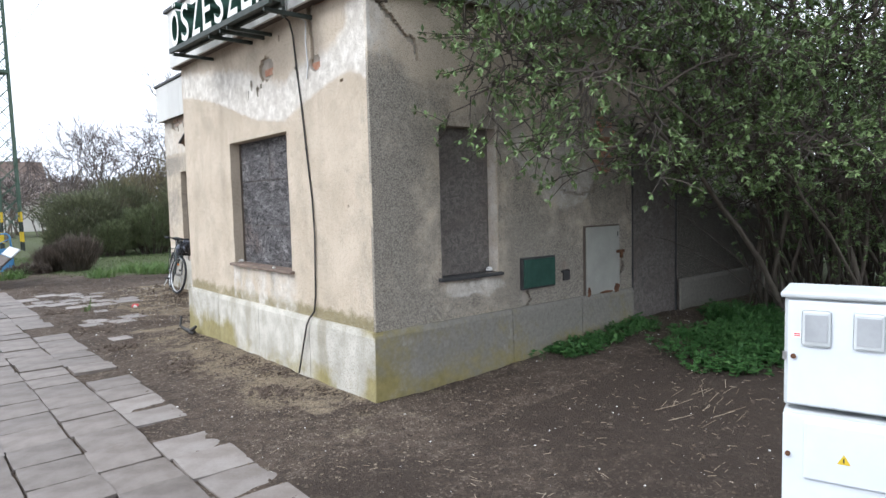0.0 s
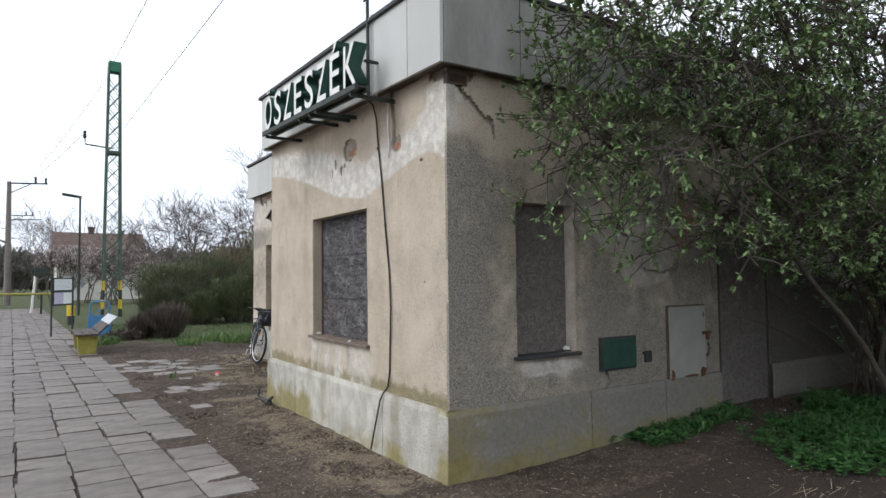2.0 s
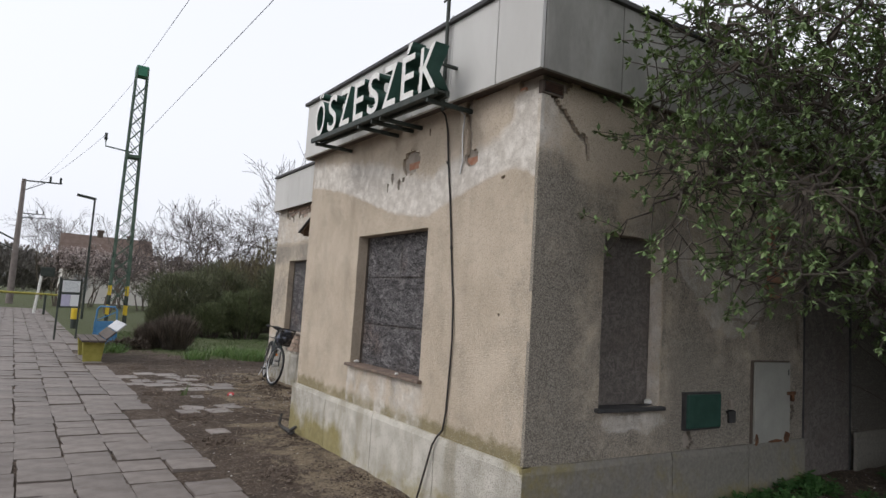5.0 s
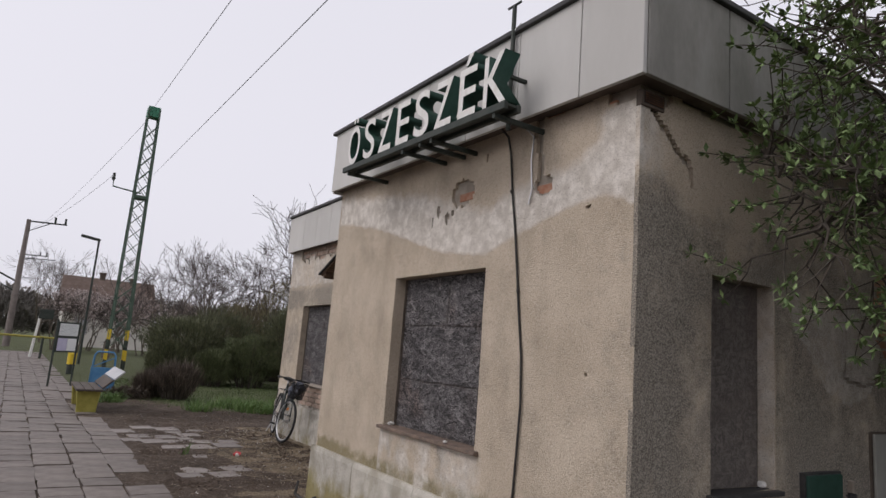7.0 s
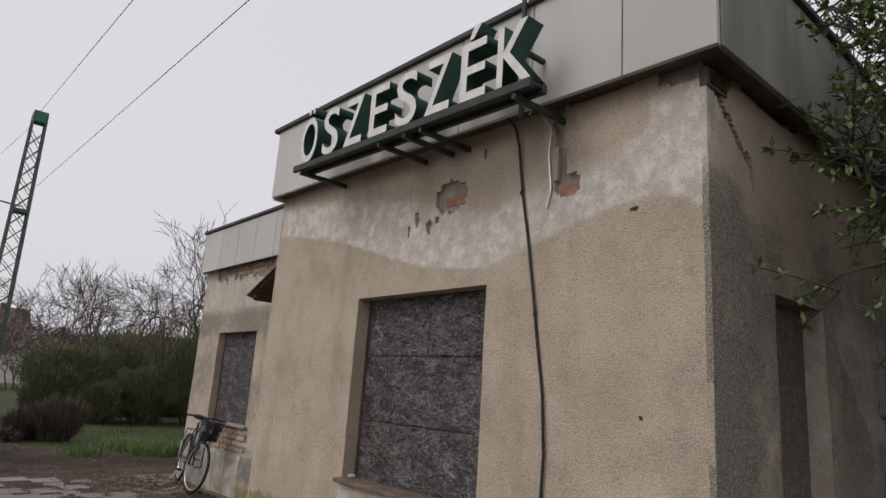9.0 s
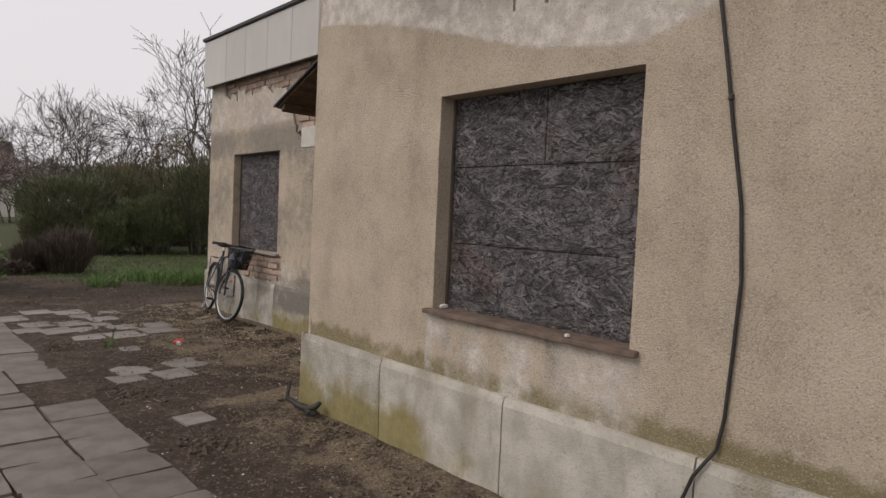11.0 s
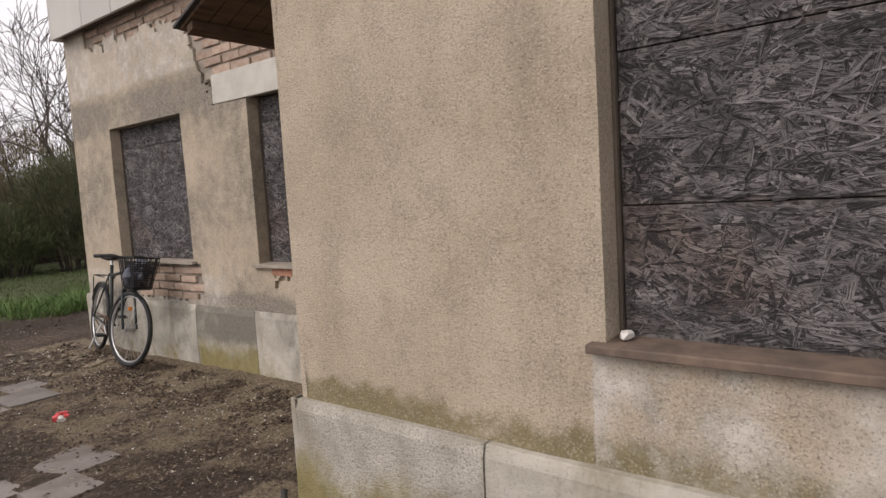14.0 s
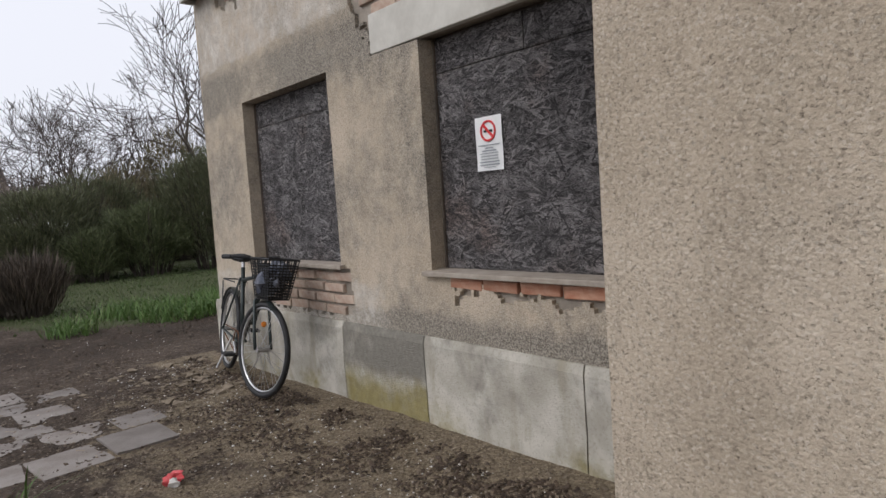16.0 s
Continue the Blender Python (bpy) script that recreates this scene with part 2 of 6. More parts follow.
def ground_material():
    """Trodden soil; red: grass, green: gravel, blue: dark damp earth and painted shade by the elder."""
    n = Nodes("soil", 0.95)
    r, g, b = n.attr()
    wob = n.math('SUBTRACT', n.noise(3.5, 7, 0.7), 0.5)
    fine = n.noise(45, 6, 0.75)
    col = n.mix(n.ramp(n.noise(1.3, 6), 0.3, 0.7), (0.062, 0.043, 0.031), (0.124, 0.092, 0.068))
    col = n.mix(n.math('MULTIPLY', n.ramp(fine, 0.55, 0.35), 0.7), col, (0.034, 0.024, 0.017))
    chips = n.cells(85, out="Color")
    sc = n.t.nodes.new("ShaderNodeSeparateColor")
    n.link(chips, sc.inputs[0])
    col = n.mix(n.math('MULTIPLY', n.ramp(sc.outputs[0], 0.86, 0.97), 0.6), col, (0.30, 0.25, 0.19))
    blot = n.noise(11, 5, 0.7)
    col = n.mix(n.math('MULTIPLY', n.ramp(blot, 0.5, 0.36), 0.6), col, (0.04, 0.029, 0.021))
    col = n.mix(n.math('MULTIPLY', n.ramp(blot, 0.54, 0.68), 0.55), col, (0.20, 0.16, 0.122))
    gm = n.ramp(n.math('ADD', g, n.math('MULTIPLY', wob, 2.2)), 0.3, 0.7)
    gv = n.mix(sc.outputs[1], (0.14, 0.105, 0.068), (0.40, 0.325, 0.22))
    col = n.mix(n.math('MULTIPLY', gm, 0.8), col, gv)
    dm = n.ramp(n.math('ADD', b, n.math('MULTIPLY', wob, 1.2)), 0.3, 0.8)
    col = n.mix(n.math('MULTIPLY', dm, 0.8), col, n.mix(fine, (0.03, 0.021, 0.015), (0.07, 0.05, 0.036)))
    rm = n.ramp(n.math('ADD', r, n.math('MULTIPLY', wob, 1.2)), 0.3, 0.7)
    col = n.mix(n.math('MULTIPLY', rm, 0.9), col, n.mix(fine, (0.045, 0.06, 0.022), (0.105, 0.12, 0.05)))
    h = n.math('ADD', fine, n.math('MULTIPLY', sc.outputs[0], 0.35))
    return n.done(col, h, 1.0, 0.03)


PLASTER = plaster_material("pebbledash_tan", (0.465, 0.385, 0.288), (0.575, 0.485, 0.375))
PLINTH = plinth_material()
SOIL = ground_material()
OSB = osb_material("strand_board", (0.028, 0.026, 0.026), (0.215, 0.20, 0.192), (0.17, 0.105, 0.08), (1, 0, 0))
FLAKE = flake_material("weathered_strands", (0.022, 0.02, 0.02), (0.285, 0.268, 0.265), (0.225, 0.15, 0.115))
OSB_GREY = osb_material("painted_board", (0.11, 0.098, 0.087), (0.225, 0.20, 0.178), (0.17, 0.125, 0.10), (0, 1, 0))
MORTAR = plain("lime_mortar", (0.22, 0.19, 0.155), (0.42, 0.37, 0.31), 8, 0.95, fine=70, bump=0.7, dist=0.012)
FASCIA = plain("fibre_cement", (0.47, 0.46, 0.43), (0.57, 0.56, 0.53), 1.6, 0.8, fine=25, bump=0.1, vary=0.08, stretch=(1, 1, 0.35))
FASCIA_GREY = plain("darker_fibre_cement", (0.19, 0.185, 0.165), (0.34, 0.33, 0.30), 3, 0.85, fine=40, bump=0.2, vary=0.1, stretch=(1, 1, 0.4))
ROOF_TRIM = plain("dark_flashing", (0.035, 0.035, 0.037), (0.08, 0.078, 0.075), 5, 0.6, 0.3)
# One dark brown for soffit, vent frame, board backing, strips, meter case and chimneys.
DARK_BROWN = plain("dark_brown_surface", (0.07, 0.055, 0.045), (0.15, 0.12, 0.095), 5, 0.95)
CONCRETE = plain("concrete_lintel", (0.46, 0.44, 0.39), (0.64, 0.62, 0.56), 5, 0.9, fine=45, bump=0.3)
BRICK = plain("red_brick", (0.36, 0.145, 0.085), (0.48, 0.30, 0.21), 13, 0.92, fine=60, bump=0.6, dist=0.008, vary=0.5)
BRICK_PALE = plain("lime_stained_brick", (0.48, 0.395, 0.32), (0.36, 0.235, 0.175), 19, 0.92, fine=60, bump=0.6, dist=0.008, vary=0.35)
SLAB = plain("paving_concrete", (0.095, 0.076, 0.064), (0.205, 0.18, 0.16), 4.0, 0.62, fine=55, bump=0.35, dist=0.006, vary=0.28)
SLAB_DIRTY = plain("muddy_paving", (0.13, 0.105, 0.088), (0.26, 0.235, 0.215), 3.2, 0.6, fine=50, bump=0.4, dist=0.006, vary=0.3)
SILL = plain("rusty_sill", (0.085, 0.068, 0.057), (0.23, 0.165, 0.125), 9, 0.8, fine=45, bump=0.5, dist=0.006)
SILL_GREY = plain("worn_sill", (0.26, 0.22, 0.18), (0.40, 0.355, 0.30), 9, 0.85, fine=60)
STEEL_DARK = plain("dark_paint_steel", (0.025, 0.035, 0.03), (0.06, 0.065, 0.055), 9, 0.6, 0.2)
RUST = plain("rust", (0.07, 0.038, 0.025), (0.20, 0.095, 0.05), 18, 0.9, 0.2)


# ---- building blocks ----
class Acc:
    """Gathers vertices and faces of one mesh, in world coordinates."""

    def __init__(self):
        self.v, self.f, self.k = [], [], []

    def quad(self, *p):
        i = len(self.v)
        self.v += [tuple(q) for q in p]
        self.f.append(tuple(range(i, i + len(p))))
        return self

    def box(self, x0, x1, y0, y1, z0, z1, bevel=0.0):
        if bevel:
            bm = bmesh.new()
            bmesh.ops.create_cube(bm, size=1.0, matrix=Matrix.LocRotScale(((x0 + x1) / 2, (y0 + y1) / 2, (z0 + z1) / 2), None, (x1 - x0, y1 - y0, z1 - z0)))
            bmesh.ops.bevel(bm, geom=bm.edges[:], offset=bevel, segments=2, affect='EDGES', profile=0.5)
            return self.bm(bm)
        i = len(self.v)
        self.v += [(x, y, z) for z in (z0, z1) for y in (y0, y1) for x in (x0, x1)]
        self.f += [tuple(i + j for j in q) for q in ((0, 2, 3, 1), (4, 5, 7, 6), (0, 1, 5, 4), (2, 6, 7, 3), (0, 4, 6, 2), (1, 3, 7, 5))]
        return self

    def bm(self, bm):
        i = len(self.v)
        bm.verts.index_update()
        self.v += [tuple(v.co) for v in bm.verts]
        self.f += [tuple(i + v.index for v in f.verts) for f in bm.faces]
        bm.free()
        return self

    def tube(self, pts, radii, n=8, caps=True):
        pts = [Vector(p) for p in pts]
        if isinstance(radii, (int, float)):
            radii = [radii] * len(pts)
        i = len(self.v)
        side = None
        for j, p in enumerate(pts):
            d = (pts[min(j + 1, len(pts) - 1)] - pts[max(j - 1, 0)]).normalized()
            if side is None:
                side = d.orthogonal().normalized()
            side = (side - d * side.dot(d)).normalized()
            up = d.cross(side)
            for k in range(n):
                a = 2 * math.pi * k / n
                self.v.append(tuple(p + (side * math.cos(a) + up * math.sin(a)) * radii[j]))
        for j in range(len(pts) - 1):
            for k in range(n):
                a, b = i + j * n + k, i + j * n + (k + 1) % n
                self.f.append((a, b, b + n, a + n))
        if caps:
            self.f.append(tuple(i + k for k in reversed(range(n))))
            self.f.append(tuple(i + (len(pts) - 1) * n + k for k in range(n)))
        return self

    def ring(self, center, axis, radius, minor, n=40, m=8):
        c, a = Vector(center), Vector(axis).normalized()
        s = a.orthogonal().normalized()
        t = a.cross(s)
        i = len(self.v)
        for j in range(n):
            u = 2 * math.pi * j / n
            d = s * math.cos(u) + t * math.sin(u)
            for k in range(m):
                w = 2 * math.pi * k / m
                self.v.append(tuple(c + d * (radius + minor * math.cos(w)) + a * (minor * math.sin(w))))
        for j in range(n):
            for k in range(m):
                self.f.append((i + j * m + k, i + ((j + 1) % n) * m + k, i + ((j + 1) % n) * m + (k + 1) % m, i + j * m + (k + 1) % m))
        return self

    def lump(self, center, size, seed=0, n=1, rough=0.25):
        bm = bmesh.new()
        bmesh.ops.create_icosphere(bm, subdivisions=n, radius=1.0)
        for v in bm.verts:
            k = 1 + rough * noise.noise(v.co * 1.7 + Vector((seed * 3.1, seed, -seed)))
            v.co = Vector((v.co.x * size[0], v.co.y * size[1], v.co.z * size[2])) * k + Vector(center)
        return self.bm(bm)

    def moved(self, m):
        self.v = [tuple(m @ Vector(p)) for p in self.v]
        return self


ROOT = {}


def thing(name, loc, label, category, group="", kind=""):
    ob = new(name)
    ob.empty_display_size = 0.1
    ob.location = loc
    ROOT[ob.name] = Vector(loc)
    return tagged(ob, label, category, group, kind)


def part(name, acc, material, parent=None, label="", smooth=False, masks=None):
    """One mesh object, under a thing or a part of it."""
    base = ROOT[parent.name] if parent else Vector((0, 0, 0))
    me = bpy.data.meshes.new(name)
    if base.length:
        b = tuple(base)
        acc.v = [(p[0] - b[0], p[1] - b[1], p[2] - b[2]) for p in acc.v]
    me.from_pydata(acc.v, [], acc.f)
    mats = material if isinstance(material, (list, tuple)) else [material]
    for m in mats:
        me.materials.append(m)
    if masks is not None:
        a = me.color_attributes.new("mask", 'FLOAT_COLOR', 'POINT')
        a.data.foreach_set("color", np.asarray(masks, dtype=np.float32).ravel())
    if smooth:
        me.polygons.foreach_set("use_smooth", [True] * len(me.polygons))
    me.update()
    ob = new(name, me)
    ROOT[ob.name] = base
    if parent:
        ob.parent = parent
    if label:
        ob["label"] = label
    return ob


def single(name, acc, material, label, category, group="", kind="", smooth=False, masks=None):
    return tagged(part(name, acc, material, None, "", smooth, masks), label, category, group, kind)


def step(x, a, b):
    t = min(1.0, max(0.0, (x - a) / (b - a)))
    return t * t * (3 - 2 * t)


def wob(x, y, s=1.0, seed=0.0):
    return noise.noise(Vector((x * s, y * s, seed)))


# ---- the station building: plan in metres ----
FX, SY, EY = 2.76, 4.05, 8.15        # front wall, side wall, end of the front block
WX, WY = 4.05, 13.25                 # wing wall and its far corner
SX = 9.25                            # far end of the side wall
TOP = 3.2                            # underside of the fascia
PT = 0.565                           # top of the plinth
SKIN = 0.03


def lines(lo, hi, stops, cell):
    marks = sorted({lo, hi, *[s for s in stops if lo < s < hi]})
    out = []
    for a, b in zip(marks, marks[1:]):
        n = max(1, math.ceil((b - a) / cell))
        out += [a + (b - a) * i / n for i in range(n)]
    return out + [hi]


def sheet(name, place, u0, u1, v0, v1, openings, lost, mask, material, cell=0.022, reveal=0.15, flat=0.006, parent=None):
    """A skin of render on a wall, with openings (u0, u1, v0, v1) and places where it has fallen off."""
    us = lines(u0, u1, [o for w in openings for o in w[:2]], cell)
    vs = lines(v0, v1, [o for w in openings for o in w[2:]], cell)
    nu, nv = len(us), len(vs)
    gone = {}
    for i in range(nu - 1):
        for j in range(nv - 1):
            u, v = (us[i] + us[i + 1]) / 2, (vs[j] + vs[j + 1]) / 2
            if any(a < u < b and c < v < d for a, b, c, d in openings):
                gone[i, j] = reveal
            elif lost(u, v):
                gone[i, j] = SKIN
    acc, masks, ids = Acc(), [], {}

    def vert(i, j, d=0.0):
        key = (i, j, d)
        if key not in ids:
            u, v = us[i], vs[j]
            near = any(gone.get(c) == SKIN for c in ((i, j), (i - 1, j), (i, j - 1), (i - 1, j - 1)))
            if near and 0 < i < nu - 1 and 0 < j < nv - 1:
                u += 0.009 * wob(u * 40, v * 40, 1, 3)
                v += 0.009 * wob(u * 40, v * 40, 1, 9)
            out = flat * (wob(u, v, 1.3, 5) + 0.5 * wob(u, v, 6, 2))
            ids[key] = len(acc.v)
            acc.v.append(place(u, v, d + (out if d < 0.1 else 0)))
            masks.append((*mask(us[i], vs[j]), 1.0))
        return ids[key]

    for i in range(nu - 1):
        for j in range(nv - 1):
            if (i, j) in gone:
                continue
            acc.f.append((vert(i, j), vert(i + 1, j), vert(i + 1, j + 1), vert(i, j + 1)))
            for (a, b), (p, q) in (((i - 1, j), ((i, j), (i, j + 1))), ((i + 1, j), ((i + 1, j), (i + 1, j + 1))),
                                   ((i, j - 1), ((i, j), (i + 1, j))), ((i, j + 1), ((i, j + 1), (i + 1, j + 1)))):
                inside = 0 <= a < nu - 1 and 0 <= b < nv - 1
                if inside and (a, b) not in gone:
                    continue
                d = gone[a, b] if inside else SKIN
                acc.f.append((vert(*p), vert(*q), vert(*q, d), vert(*p, d)))
    return part(name, acc, material, parent, "", False, masks)


def holes(*spots):
    """Fallen render: ellipses (u, v, ru, rv) and cracks [(u, v), ...] with a half width."""
    def lost(u, v):
        k = 0.35 * wob(u, v, 9, 1) + 0.25 * wob(u, v, 25, 4)
        for s in spots:
            if isinstance(s[0], tuple):
                w = s[-1]
                for (a, b), (c, d) in zip(s[:-1], s[1:-1]):
                    t = min(1, max(0, ((u - a) * (c - a) + (v - b) * (d - b)) / ((c - a) ** 2 + (d - b) ** 2)))
                    if math.hypot(u - a - t * (c - a), v - b - t * (d - b)) < w * (1 + 0.8 * k):
                        return True
            elif ((u - s[0]) / s[2]) ** 2 + ((v - s[1]) / s[3]) ** 2 < 1 + 1.3 * k:
                return True
        return False
    return lost


def bricks(parent, place, u0, u1, v0, v1, inside, material, seed, proud=0.018):
    """Courses of bricks 250 x 65 mm; each one an object, all on four shared meshes."""
    rng = random.Random(seed)
    forms = []
    for k in range(4):
        acc = Acc().box(-0.12, 0.12, -0.05, proud - 0.004 + 0.003 * k, -0.031, 0.031, 0.006)
        o = place(0, 0, 0)
        acc.v = [tuple(Vector(place(x + 0.004 * wob(x * 30, z * 30, 1, k), z, -y)) - Vector(o)) for x, y, z in acc.v]
        me = bpy.data.meshes.new("brick")
        me.from_pydata(acc.v, [], acc.f)
        me.materials.append(material)
        forms.append(me)
    row, v = 0, v0 + 0.035
    while v < v1:
        u = u0 - (0.125 if row % 2 else 0)
        while u < u1:
            if inside(u + 0.06, v) and inside(u - 0.06, v):
                ob = new("brick", forms[rng.randrange(4)])
                ob.parent = parent
                ob.location = Vector(place(u + rng.uniform(-0.006, 0.006), v + rng.uniform(-0.004, 0.004), SKIN + rng.uniform(-0.006, 0.013))) - ROOT[parent.name]
                ob.rotation_euler = [rng.gauss(0, 0.018) for _ in range(3)]
                ob.scale = (1, 1, rng.uniform(0.88, 1.03))
            u += 0.253
        v += 0.077
        row += 1


front = lambda u, v, d: (FX + d, u, v)
side = lambda u, v, d: (u, SY + d, v)
wing = lambda u, v, d: (WX + d, u, v)
face = lambda u, v, d: (u, EY - d, v)

W1 = (5.40, 6.735, 0.945, 2.21)
W2 = (11.13, 12.44, 0.95, 2.235)
W3 = (8.86, 10.18, 0.95, 2.235)
WS = (3.42, 4.06, 0.915, 2.16)
DOORWAY = (6.1, 7.02, 0.0, 2.25)


def wall_core(name, boxes, material=MORTAR):
    acc = Acc()
    for b in boxes:
        acc.box(*b)
    return single(name, acc, material, "masonry wall behind fallen render", "wall", kind="structure")


def around(lo, hi, o, z0, z1):
    """Rectangles of a wall left round an opening."""
    return [(lo, o[0], z0, z1), (o[1], hi, z0, z1), (o[0], o[1], z0, o[2]), (o[0], o[1], o[3], z1)]


T = 0.38
grow = lambda o: (o[0] - 0.02, o[1] + 0.02, o[2] - 0.02, o[3] + 0.02)
core = [(FX + SKIN, FX + T, a, b, c, d) for a, b, c, d in around(SY + SKIN, EY - SKIN, grow(W1), -0.2, TOP + 0.6) if b > a and d > c]
wall_front = wall_core("wall_front", core)
core = [(a, b, SY + SKIN, SY + T, c, d) for a, b, c, d in around(FX + T, 6.1, grow(WS), -0.2, TOP + 0.6) if b > a and d > c]
core += [(6.1, 7.02, SY + SKIN, SY + T, 2.25, TOP + 0.6), (7.02, SX, SY + SKIN, SY + T, -0.2, TOP + 0.6), (6.1, 7.02, SY + SKIN + 0.1, SY + T, -0.2, 2.25)]
wall_side = wall_core("wall_side", core)
core = [(WX + SKIN, WX + T, a, b, c, d) for a, b, c, d in around(EY, 10.66, grow(W3), -0.2, TOP + 0.6) if d > c]
core += [(WX + SKIN, WX + T, a, b, c, d) for a, b, c, d in around(10.66, WY - SKIN, grow(W2), -0.2, TOP + 0.6) if d > c]
wall_wing = wall_core("wall_wing", core)
wall_return = wall_core("wall_return", [(FX + T, WX + SKIN, EY - T, EY - SKIN, -0.2, TOP + 0.6)])
wall_back = wall_core("wall_back", [(SX - T, SX, SY + T, WY - T, -0.2, TOP + 0.6), (WX + T, SX, WY - T, WY - SKIN, -0.2, TOP + 0.6)])
floor_inside = single("floor", Acc().box(FX + T, SX - T, SY + T, EY - T, -0.1, 0.1).box(WX + T, SX - T, EY - T, WY - T, -0.1, 0.1), MORTAR, "bare screed floor inside the boarded-up building", "floor", kind="structure")

LOW_Y, LOW_Z = (4.08, 4.25, 4.7, 5.11, 5.44, 6.05, 6.57, 7.21, 7.9, 8.15), (2.45, 2.56, 2.49, 2.38, 2.29, 2.37, 2.53, 2.71, 2.84, 2.86)
UP_Y, UP_Z = (4.08, 4.3, 4.6, 5.13, 5.46, 6.29, 7.24, 8.15), (3.05, 2.86, 2.72, 2.68, 2.58, 2.84, 2.98, 3.1)


def front_mask(u, v):
    lo, up = np.interp(u, LOW_Y, LOW_Z), np.interp(u, UP_Y, UP_Z)
    r = min(step(v, lo - 0.06, lo + 0.08), 1 - 0.85 * step(v, up - 0.12, up + 0.2))
    r = max(r, 0.14 * step(v, lo, lo + 0.1), 0.95 * step(v, 2.45, 2.6) * (1 - step(v, 3.0, 3.15)) * (1 - step(u, 4.2, 4.5)))
    g = (1 - step(v, PT, PT + 0.2)) * (0.85 + 0.35 * wob(u, 0, 1.6, 3)) + 0.12 * (1 - step(v, 0.9, 1.5))
    b = 0.18 * step(v, 2.9, 3.2) + 0.25 * (1 - step(v, PT, PT + 0.08)) + 0.3 * (1 - step(u, 4.1, 5.1)) * (1 - step(v, 2.2, 2.6))
    if 5.3 < u < 6.8 and v < 0.93:
        r = max(r, 0.45 + 0.4 * wob(u, v * 0.4, 5, 14))
        b += 0.22 + 0.75 * max(0.0, wob(u, v * 0.25, 7, 15))
    return r, g, b


lost_front = holes((5.78, 2.82, 0.15, 0.12), ((4.9, 3.2), (4.88, 2.95), (4.85, 2.68), 0.035), (4.83, 2.71, 0.09, 0.07),
                   (6.12, 2.72, 0.03, 0.05), (5.98, 2.66, 0.025, 0.05), (5.9, 2.68, 0.03, 0.025), (6.2, 2.64, 0.02, 0.05), (5.48, 3.05, 0.02, 0.03),
                   (4.16, 3.17, 0.14, 0.1), (4.6, 3.2, 0.3, 0.04), (4.42, 2.5, 0.012, 0.02), (4.38, 1.52, 0.016, 0.02))
sheet("render", front, SY, EY, PT, TOP + 0.05, [W1], lost_front, front_mask, PLASTER, parent=wall_front)


def side_mask(u, v):
    k = 0.5 * wob(u, v, 2.6, 12) + 0.3 * wob(u, v, 7, 13)
    low = np.interp(u, (4.1, 4.35, 4.7, 5.0, 5.3, 5.5), (2.1, 1.85, 1.5, 1.42, 1.5, 1.8))
    r = 0.5 * step(v, low - 0.04, low + 0.04) * (1 - step(v, 2.0, 2.5)) * step(u, 4.1, 4.3) * (1 - step(u, 5.45, 5.6))
    r = max(r, 0.62 * (1 - step(math.hypot((u - 3.75) / 0.45, (v - 0.80) / 0.10) + k, 0.5, 1.1)))
    r = max(r, 0.6 * step(v, 1.75 - 0.25 * (u - 7.0) + 0.15 * k, 1.85 - 0.25 * (u - 7.0) + 0.2 * k) * step(u, 7.0, 7.1) * (1 - step(v, 2.1, 2.5)))
    r = max(r, 0.55 * step(v, 2.45, 2.75) * (1 - step(u, 2.8, 3.25)))
    # Side wall greyed: weathering, with part of its shade put into the colour too.
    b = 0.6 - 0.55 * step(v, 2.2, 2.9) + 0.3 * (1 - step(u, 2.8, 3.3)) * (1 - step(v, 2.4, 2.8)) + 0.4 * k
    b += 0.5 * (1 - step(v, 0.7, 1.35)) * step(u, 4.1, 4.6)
    # Right window reveal: the light it catches is painted with the pale lime mask.
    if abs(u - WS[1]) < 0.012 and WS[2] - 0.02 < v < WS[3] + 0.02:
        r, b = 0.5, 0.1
    # Beyond the doorway near-black shade is painted on through the mask.
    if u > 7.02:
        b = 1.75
    g = 0.3 * (1 - step(v, PT, PT + 0.12))
    return r, g, b


lost_side = holes(((2.86, 3.04), (2.98, 2.93), (3.13, 2.80), 0.02), ((3.13, 2.80), (3.2, 2.76), (3.22, 2.66), 0.018), (3.17, 2.80, 0.05, 0.035),
                  (2.9, 3.16, 0.16, 0.07), (3.5, 3.17, 0.4, 0.05), (2.98, 3.1, 0.03, 0.02), (5.62, 2.14, 0.24, 0.36), (4.98, 0.83, 0.055, 0.09), (4.42, 0.64, 0.06, 0.08),
                  ((4.98, 2.5), (5.0, 2.1), (4.93, 1.62), 0.012), ((4.93, 1.62), (5.2, 1.58), (5.45, 1.62), (5.48, 1.85), 0.016), ((5.85, 1.9), (6.0, 1.6), (6.02, 1.4), 0.03), (5.9, 0.81, 0.06, 0.07))
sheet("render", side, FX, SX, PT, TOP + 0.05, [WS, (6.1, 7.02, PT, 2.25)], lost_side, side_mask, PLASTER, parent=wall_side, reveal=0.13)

EDGE_Z, EDGE_Y = (2.2, 2.3, 2.5, 2.75, 2.98, 3.06, 3.12, 3.3), (10.6, 10.62, 10.74, 10.9, 11.02, 11.35, 11.9, 12.3)


def lost_wing(u, v):
    k = 0.10 * wob(u, v, 6, 8) + 0.06 * wob(u, v, 19, 8)
    if v > 2.235 and u < np.interp(v, EDGE_Z, EDGE_Y) + k:
        return True
    if 11.02 + k < u < 12.3 + k and 0.6 < v + k * 0.3 < 0.93:
        return True
    if 8.9 < u < 10.0 and v > 0.83 + k and v < 0.93:
        return True
    return v > 3.06 + 1.5 * k and u < 12.8


